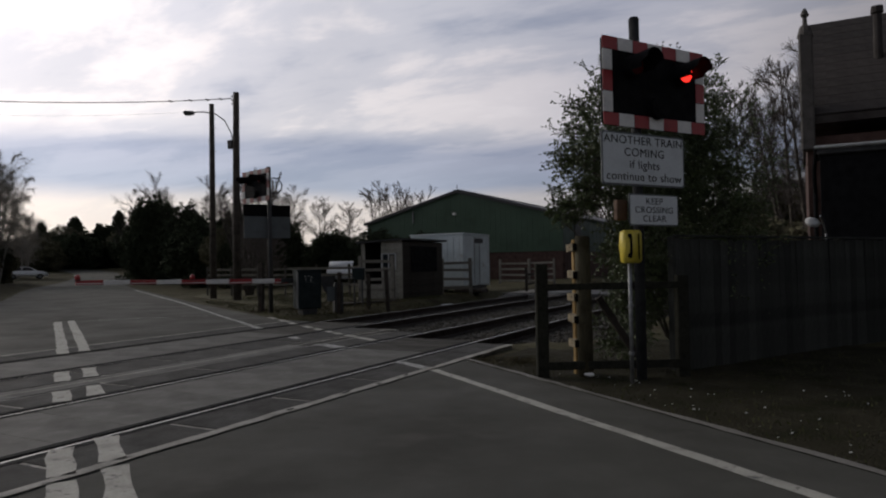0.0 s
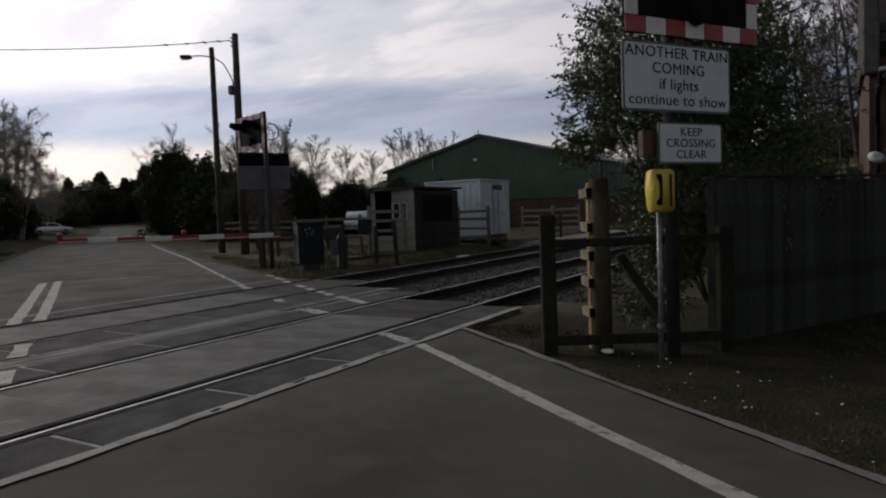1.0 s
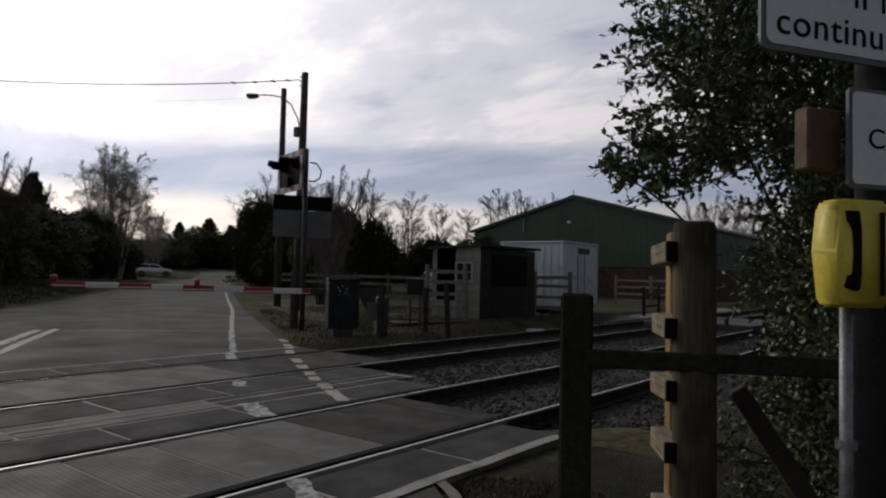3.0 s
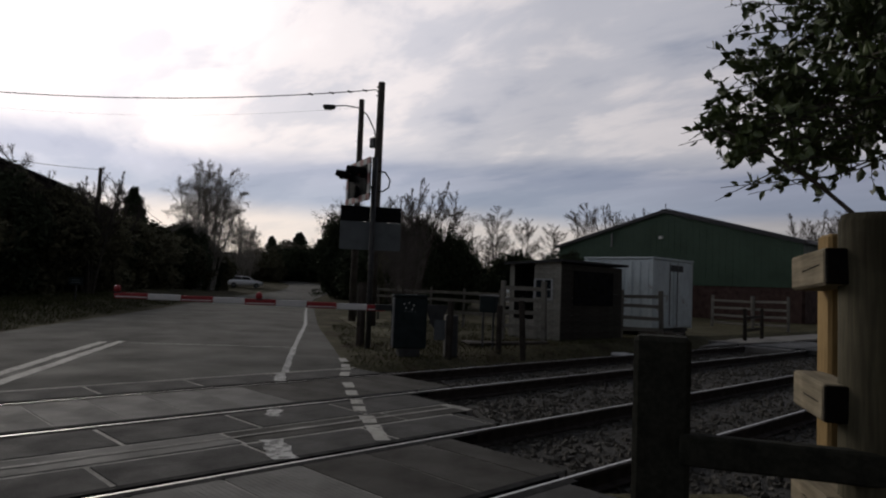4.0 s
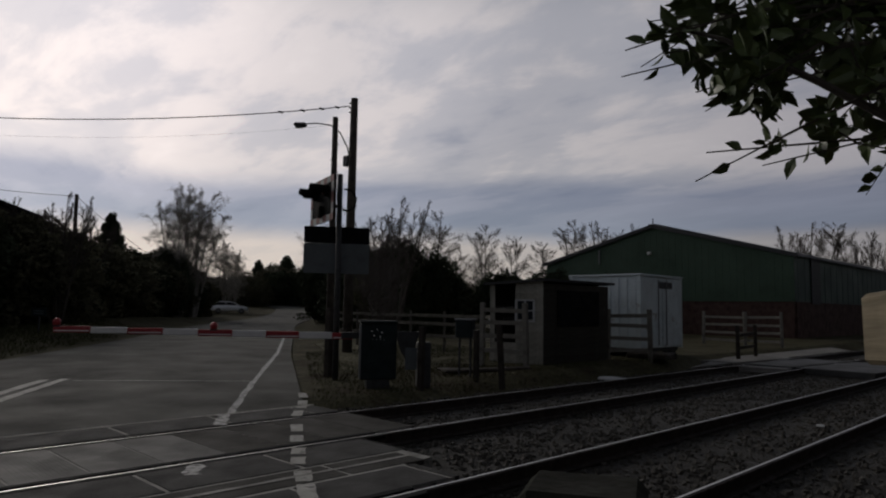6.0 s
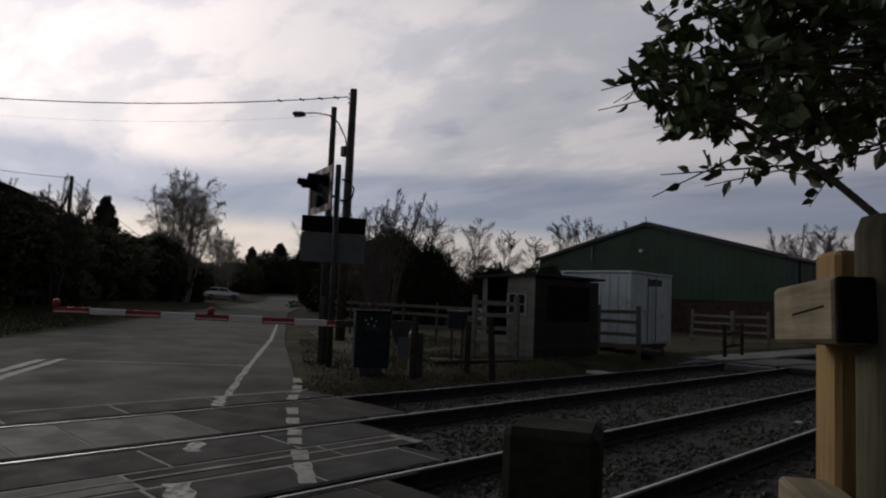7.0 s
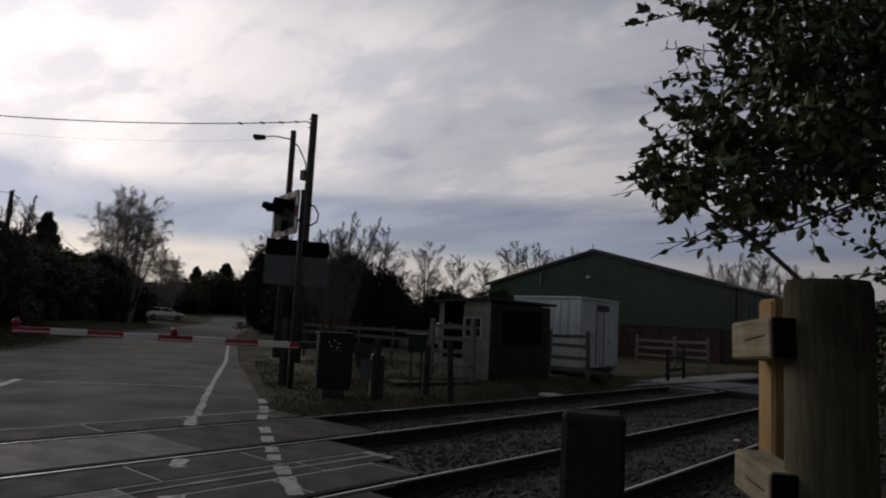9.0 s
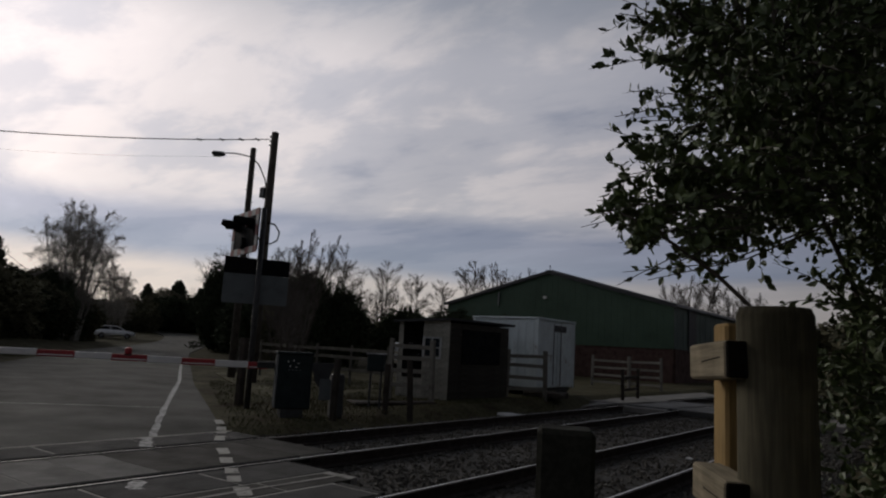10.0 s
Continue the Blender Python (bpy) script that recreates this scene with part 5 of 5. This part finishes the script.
def conifer_mesh(seed):
    """Drooping boughs round a leader, each a spray of needles; some boughs short or missing."""
    g = random.Random(seed)
    vs, fs = [], []
    for k in range(150):
        h = ((k + g.random()) / 150) ** 0.9
        a = k * 2.4 + g.uniform(-0.4, 0.4)
        reach = ((1 - h) ** 0.75 * 0.95 + 0.05) * g.uniform(0.5, 1.08)
        side = Vector((-math.sin(a), math.cos(a), 0))
        for n in range(85):
            f = g.random() ** 0.7
            r = reach * f
            spread = 0.16 * reach * (1.15 - f) + 0.02
            p = Vector((math.cos(a) * r, math.sin(a) * r, 0.05 + h * 0.95 - 0.05 * f * f * reach + 0.02 * f)) + side * g.gauss(0, 1) * spread + Vector((0, 0, g.gauss(-0.006, 0.012)))
            d = (Vector((math.cos(a), math.sin(a), g.uniform(-0.6, 0.5))) + side * g.uniform(-0.8, 0.8)).normalized()
            b = d.orthogonal().normalized()
            s = 0.03 * g.uniform(0.6, 1.4)
            i = len(vs)
            vs += [p - b * s * 0.4, p + b * s * 0.4, p + d * s * 1.6]
            fs.append((i, i + 1, i + 2))
    return raw("crown", vs, fs, YEW)


CONE = [conifer_mesh(1), conifer_mesh(2)]
FIR = "dark pointed conifer beside the far road"
CTRUNK = mesh_of("trunk", tube([(0, 0, -0.02), (0, 0, 0.9)], [0.035, 0.006], 7), BARK)
for k, (x, y, r, h, lab) in enumerate(((-54.0, 32.2, 1.7, 8.0, "dark pointed conifer standing above the hedge"), (-52.6, 32.0, 1.2, 6.9, "dark pointed conifer standing above the hedge"), (-118.7, 82.2, 2.1, 8.6, FIR), (-115.9, 86.9, 3.2, 9.6, FIR), (-113.6, 90.3, 2.6, 8.4, FIR), (-114.3, 95.0, 2.8, 11.0, FIR), (-110, 90, 2.4, 7.5, FIR), (-56.4, 37.6, 1.4, 5.6, "ragged dark conifer among the birches"), (-61.0, 40.0, 1.2, 6.2, "ragged dark conifer among the birches"), (-52.0, 51.5, 1.8, 6.4, FIR))):
    t = thing("conifer_tree", pose(x, y, ground_height(x, y) - 0.05, 0, 0, k * 50) @ Matrix.Diagonal((r * 1.7, r * 1.7, h, 1)), lab, "tree", "conifers")
    part("trunk", CTRUNK, None, t)
    part("crown", CONE[k % 2], None, t, "dark needled crown")

# the house half hidden on the left of the far road
lodge = thing("hidden_house", pose(-38.0, 9.0, 0.1), "large dark house roof showing above the hedge", "house")
part("wall", box(11, 23, 5.7, 0, 0, -0.3), BRICK, lodge, "shaded brick wall")
part("roof", prism([(-12.6, 5.25), (0, 9.3), (12.6, 5.25), (12.6, 5.05), (-12.6, 5.05)], 11.6, axis="x", base=-5.6), TILE, lodge, "dark shallow roof")
part("verge_board", beam((6.03, 0, 9.22), (6.03, 12.6, 5.17), 0.05, 0.24)[0], BLACK, lodge, at=beam((6.03, 0, 9.22), (6.03, 12.6, 5.17), 0.05, 0.24)[1])
part("window", box(0.06, 1.1, 0.9, 5.52, 8.3, 3.7), GLASS, lodge, "dark window")
notice = thing("green_notice", pose(-26.0, 20.4, 0.2, 0, 0, 40), "small dark green notice board on a post", "sign")
part("post", tube([(0, 0, -0.3), (0, 0, 0.9)], 0.03, 6), DARK_STEEL, notice)
part("board", box(0.6, 0.03, 0.3, 0, -0.04, 0.72, bevel=0.006), CABINET, notice, "green board")
for k in range(2):
    part("text_bar", box(0.4, 0.006, 0.035, 0, -0.06, 0.80 + 0.09 * k), SIGN_BACK, notice, "pale unreadable line")

# ---- the evergreen bush by the crossing ----
g = random.Random(77)
LOBES = ((Vector((2.95, 15.75, 2.85)), Vector((1.3, 1.35, 1.25)), 175, 150), (Vector((3.5, 16.4, 1.7)), Vector((1.0, 1.2, 1.55)), 90, 150), (Vector((2.40, 14.62, 2.36)), Vector((0.42, 0.5, 0.62)), 50, 3), (Vector((3.65, 17.0, 2.6)), Vector((1.0, 1.2, 1.35)), 70, 60), (Vector((2.9, 15.25, 1.25)), Vector((0.5, 0.65, 1.25)), 90, 60), (Vector((2.9, 14.8, 1.35)), Vector((0.36, 0.42, 0.95)), 50, 26), (Vector((2.44, 14.42, 2.0)), Vector((0.28, 0.28, 0.2)), 9, 1), (Vector((2.22, 14.24, 1.855)), Vector((0.20, 0.17, 0.11)), 8, 1), (Vector((2.8, 14.75, 0.45)), Vector((0.38, 0.36, 0.5)), 24, 12))
ROOT = Vector((3.3, 16.1, -0.1))
PLATE = Vector((3.33, 14.12, 0))
wood = bmesh.new()
lv, lf = [], []


def leaf(p, d, s):
    side = d.orthogonal().normalized()
    side.rotate(Matrix.Rotation(g.random() * math.tau, 3, d))
    up = d.cross(side)
    i = len(lv)
    w = s * 0.30
    lv.extend([p, p + d * s * 0.35 + side * w + up * s * 0.08, p + d * s * 0.4, p + d * s * 0.35 - side * w + up * s * 0.08, p + d * s * 0.70 + side * w * 0.74 + up * s * 0.07, p + d * s * 0.70 - side * w * 0.74 + up * s * 0.07, p + d * s * 1.06 - up * s * 0.10])
    lf.extend([(i, i + 2, i + 1), (i, i + 3, i + 2), (i + 1, i + 2, i + 6, i + 4), (i + 2, i + 3, i + 5, i + 6)])


def free(p):
    q = p - PLATE
    return not (abs(q.dot(N)) < 1.0 and q.dot(U) < 0.2) and (p - Vector((2.5, 13.1, 1.4))).length > 0.62


def spray(a, b, r, leaves, spread_, reach=1.0):
    """A twig from a to b, bending a little, with leaves along it and short side shoots."""
    mid = a.lerp(b, 0.5) + Vector((g.uniform(-1, 1), g.uniform(-1, 1), g.uniform(-0.4, 1))) * (b - a).length * 0.16
    pts = [a, a.lerp(mid, 0.6), mid, mid.lerp(b, 0.55), b]
    if not free(b):
        return
    tube(pts, [r, r * 0.8, r * 0.62, r * 0.45, r * 0.25], 4, wood, False)
    d = (b - a).normalized()
    for k in range(leaves):
        f = 0.25 + 0.75 * k / leaves
        p = a.lerp(mid, f * 2) if f < 0.5 else mid.lerp(b, f * 2 - 1)
        t = (d * 0.6 + Vector((g.gauss(0, 1), g.gauss(0, 1), g.gauss(0.1, 1))) * 0.6).normalized()
        leaf(p, t, g.uniform(0.024, 0.046))
    for k in range(spread_):
        f = g.uniform(0.35, 0.95)
        p = a.lerp(mid, f * 2) if f < 0.5 else mid.lerp(b, f * 2 - 1)
        t = (d * 0.7 + Vector((g.gauss(0, 1), g.gauss(0, 1), g.gauss(0.15, 0.8))) * 0.7).normalized()
        spray(p, p + t * g.uniform(0.10, 0.24) * reach, r * 0.4, 7, 0)


for c, rad, count, fill in LOBES:
    limb = [ROOT.lerp(c, f) + Vector((g.uniform(-1, 1), g.uniform(-1, 1), g.uniform(-0.5, 0.5))) * 0.16 * math.sin(f * math.pi) for f in (0, 0.15, 0.3, 0.45, 0.6, 0.75, 0.9, 1.0)]
    if c.z < 2.6 and rad.x > 0.4:
        tube(limb, [0.03, 0.026, 0.022, 0.018, 0.014, 0.010, 0.007, 0.004], 6, wood, False)
    for k in range(count):
        d = Vector((g.gauss(0, 1), g.gauss(0, 1), g.gauss(0, 1))).normalized()
        out = 0.75 + 0.35 * g.random() + 0.25 * noise.noise(d * 2.2 + c)
        tip = c + Vector((d.x * rad.x, d.y * rad.y, d.z * rad.z)) * out
        start = c.lerp(tip, 0.35)
        spray(start, tip, 0.008 if rad.x > 0.3 else 0.004, 18 if rad.x > 0.3 else 9, 7, 1.0 if rad.x > 0.3 else 0.4)
    for k in range(count * fill):
        d = Vector((g.gauss(0, 1), g.gauss(0, 1), g.gauss(0, 1))).normalized()
        p = c + Vector((d.x * rad.x, d.y * rad.y, d.z * rad.z)) * g.random() ** 0.45 * (0.85 + 0.25 * noise.noise(d * 2.2 + c))
        if free(p):
            leaf(p, Vector((g.gauss(0, 1), g.gauss(0, 1), g.gauss(0, 1))).normalized(), g.uniform(0.028, 0.05))
# the long low sprays that reach out over the rails
for b in ((2.03, 13.98, 1.785), (2.05, 14.0, 1.80), (2.15, 13.99, 1.655), (2.08, 14.1, 1.95), (2.15, 14.05, 2.1), (2.2, 14.0, 2.25), (2.3, 14.05, 2.4), (2.35, 14.0, 2.0), (2.45, 14.05, 2.2), (2.25, 14.2, 1.75), (2.12, 14.0, 1.84), (2.18, 14.05, 1.87), (2.22, 14.1, 1.80), (2.28, 14.12, 1.84), (2.2, 14.02, 1.74), (2.3, 14.12, 1.70), (2.26, 14.05, 1.92), (2.13, 14.0, 1.62), (2.2, 14.05, 1.64)):
    spray(Vector((2.6, 14.55, 1.95 + 0.5 * (b[2] - 1.8))), Vector(b), 0.004, 10, 5, 0.45)
for a, b in (((2.40, 14.2, 1.74), (2.25, 13.92, 1.635)), ((2.36, 14.14, 1.80), (2.15, 13.96, 1.73)), ((2.38, 14.2, 1.9), (2.09, 14.0, 1.81))):
    spray(Vector(a), Vector(b), 0.004, 6, 3, 0.3)
for b in ((2.05, 13.955, 1.812), (2.07, 13.99, 1.86), (2.13, 13.96, 1.77), (2.18, 13.92, 1.69), (2.21, 13.97, 1.75), (2.12, 14.02, 1.93)):
    spray(Vector((2.42, 14.2, 0.5 * b[2] + 0.95)), Vector(b), 0.0035, 8, 3, 0.35)
for b in ((2.0, 14.25, 2.38), (2.04, 14.3, 2.3), (2.06, 14.3, 2.5), (2.0, 14.4, 2.62), (2.04, 14.33, 2.15), (2.1, 14.35, 2.72), (2.08, 14.3, 2.05), (2.1, 14.4, 2.45)):
    spray(Vector((2.45, 14.65, 0.6 * b[2] + 0.95)), Vector(b), 0.0045, 14, 7, 0.7)
tube([(2.49, 14.09, 1.50), (2.455, 14.08, 1.57), (2.38, 14.05, 1.65), (2.28, 14.02, 1.73), (2.18, 13.98, 1.80), (2.10, 13.97, 1.84)], [0.007, 0.0065, 0.006, 0.005, 0.0035, 0.002], 6, wood, False)
bush = thing("evergreen_bush", pose(0, 0, 0), "large glossy dark evergreen bush overhanging the fence by the line", "bush")
part("trunk", wood, BARK, bush, "thin dark branches")
part("crown", raw("crown", lv, lf, LEAF), None, bush, "small glossy dark leaves")

# ---- grass and fallen leaves on the verges ----
g = random.Random(5)
gv2, gf2 = [], []


def blade(x, y, h):
    z = ground_height(x, y) - 0.01
    a = g.random() * math.tau
    lean = g.uniform(0.1, 0.8) * h
    w = 0.005 + 0.004 * g.random()
    i = len(gv2)
    c, s = math.cos(a), math.sin(a)
    gv2.extend([(x - s * w, y + c * w, z), (x + s * w, y - c * w, z), (x + c * lean * 0.4 + s * w * 0.6, y + s * lean * 0.4 - c * w * 0.6, z + h * 0.65), (x + c * lean, y + s * lean, z + h)])
    gf2.extend([(i, i + 1, i + 2), (i, i + 2, i + 3)])


for k in range(11000):
    x, y = g.uniform(1.2, 8), g.uniform(8, 17)
    n = x * 0.628 + y * 0.778          # clear of the asphalt's edge
    if n < 11.95 or noise.noise((x * 1.1, y * 1.1, 5)) < -0.12 or (x < 1.9 and y > 15):
        continue
    blade(x, y, g.uniform(0.015, 0.065))
for k in range(22000):
    x, y = g.uniform(-16, -6.2), g.uniform(18.5, 31)
    n = x * N.x + y * N.y
    if n < 12.65 or noise.noise((x * 0.8, y * 0.8, 2)) < (-0.3 if x < -8.5 else -0.1):
        continue
    blade(x, y, g.uniform(0.02, 0.09))
for k in range(16000):
    s, n = g.uniform(12, 44), g.uniform(0, 5.0)
    p = rd(s, n)
    blade(p.x, p.y, g.uniform(0.05, 0.18))
solid("verge_grass", raw("verge_grass", gv2, gf2, GRASS), None, "short rough grass tufts on the verges", "grass", kind="stuff")
gv2, gf2 = [], []
for k in range(2600):
    a, r = g.random() * math.tau, g.random() ** 0.6
    blade(1.45 + 0.65 * r * math.cos(a), 14.72 + 0.4 * r * math.sin(a), g.uniform(0.015, 0.06))
for k in range(2600):
    blade(g.uniform(-9.6, -6.3), g.uniform(21.2, 25.5), g.uniform(0.03, 0.11))
solid("dead_grass", raw("dead_grass", gv2, gf2, STRAW), None, "straw-coloured dead grass round the fence posts", "grass", kind="stuff")
bl = bmesh.new()
for k in range(500):
    x, y = g.uniform(1.3, 5.5), g.uniform(11.2, 15.5)
    if x * 0.628 + y * 0.778 < 11.9:
        continue
    z = ground_height(x, y) + 0.012
    a = g.random() * 6
    s = g.uniform(0.008, 0.024)
    vs = [bl.verts.new((x + math.cos(a + q) * s * (1 if q in (0, math.pi) else 0.5), y + math.sin(a + q) * s, z + g.uniform(0, 0.012))) for q in (0, math.pi / 2, math.pi, -math.pi / 2)]
    bl.faces.new(vs)
solid("fallen_leaves", bl, POST_WOOD, "scattered dead leaves and bits on the muddy verge", "leaves", kind="stuff")

bl = bmesh.new()
for k in range(70):
    x, y = g.uniform(2.2, 5.5), g.uniform(11.4, 14.2)
    if x * 0.628 + y * 0.778 < 11.95:
        continue
    r = g.uniform(0.004, 0.011)
    m = pose(x, y, ground_height(x, y) + 0.026, g.uniform(-30, 30), g.uniform(-30, 30), g.uniform(0, 90))
    bmesh.ops.create_icosphere(bl, subdivisions=1, radius=r, matrix=m @ Matrix.Diagonal((1.4, 0.9, 0.6, 1)))
solid("pale_chips", bl, LITTER, "pale stone chips scattered on the muddy verge", "stones", kind="stuff")

# ---- crossing panels ----
def panel_mesh(w, l, material, ribs=0):
    bm = box(w, l, 0.05, 0, 0, -0.05, bevel=0.006)
    if ribs:
        for k in range(ribs):
            y = -l / 2 + 0.03 + (l - 0.06) * k / (ribs - 1)
            box(w - 0.12, 0.008, 0.0012, 0, y, 0.0, bm=bm)
    return mesh_of("panel", bm, material)


def column(x0, x1, joints, end, material, ribs=0, gap=0.036, footway=99.0):
    w = abs(x1 - x0) - gap
    cache = {}
    for a, b in zip(joints, joints[1:]):
        if a >= end:
            break
        b = min(b, end)
        dark = (a + b) / 2 > footway
        key = (round(b - a, 2), dark)
        if key not in cache:
            cache[key] = panel_mesh(w, b - a - gap, FOOTWAY if dark else material, 0 if dark else ribs)
        part("panel", cache[key], None, crossing, at=pose((x0 + x1) / 2, (a + b) / 2, 0.006 + g.uniform(-0.001, 0.001), g.uniform(-0.1, 0.1), g.uniform(-0.08, 0.08), 0))


column(0.09, 0.70, [10.3 + 1.2 * k for k in range(-6, 6)], 16.25, PANEL_DARK)
column(-0.105, -1.40, [13.77 + 0.61 * k for k in range(-17, 6)], 16.55, PANEL, 14, 0.012, 14.7)
column(-1.59, -2.22, [13.77 + 1.2 * k for k in range(-8, 5)], 17.5, PANEL_DARK)
column(-2.24, -2.70, [13.2 + 1.8 * k for k in range(-6, 4)], 17.7, PANEL, footway=15.6)
column(-2.71, -3.485, [14.2 + 1.22 * k for k in range(-8, 5)], 17.9, PANEL_DARK)
column(-3.67, -5.015, [13.96 + 0.61 * k for k in range(-17, 10)], 18.85, PANEL, 14, 0.012, 16.6)
column(-5.20, -5.90, [14.83 + 1.22 * k for k in range(-9, 5)], 18.9, PANEL_DARK)

# black strips along both sides of every rail, and worn-out gaps in the near seam
for x, y1 in ((R1, 16.35), (R2, 16.9), (R3, 18.2), (R4, 18.8)):
    # Strips put the shade of the open flangeway groove into black colour
    lip = mesh_of("flange_strip", box(0.085, y1 - 3.1, 0.05, 0, 0, -0.05, bevel=0.006), RUBBER)
    for side in (-1, 1):
        part("flange_strip", lip, None, crossing, "black strip for the dark groove beside the rail", at=pose(x + side * 0.0875, (y1 + 3.1) / 2, 0.0085))
for x, y, l in ((0.70, 13.10, 0.10), (0.68, 13.78, 0.13), (0.72, 12.50, 0.08), (0.69, 11.96, 0.14), (0.71, 11.1, 0.09)):
    part("seam_gap", box(0.035, l, 0.006, 0, 0, 0, bevel=0.002), BLACK, crossing, "dark hole in the seam", at=pose(x, y, 0.008, 0, 0, 6))
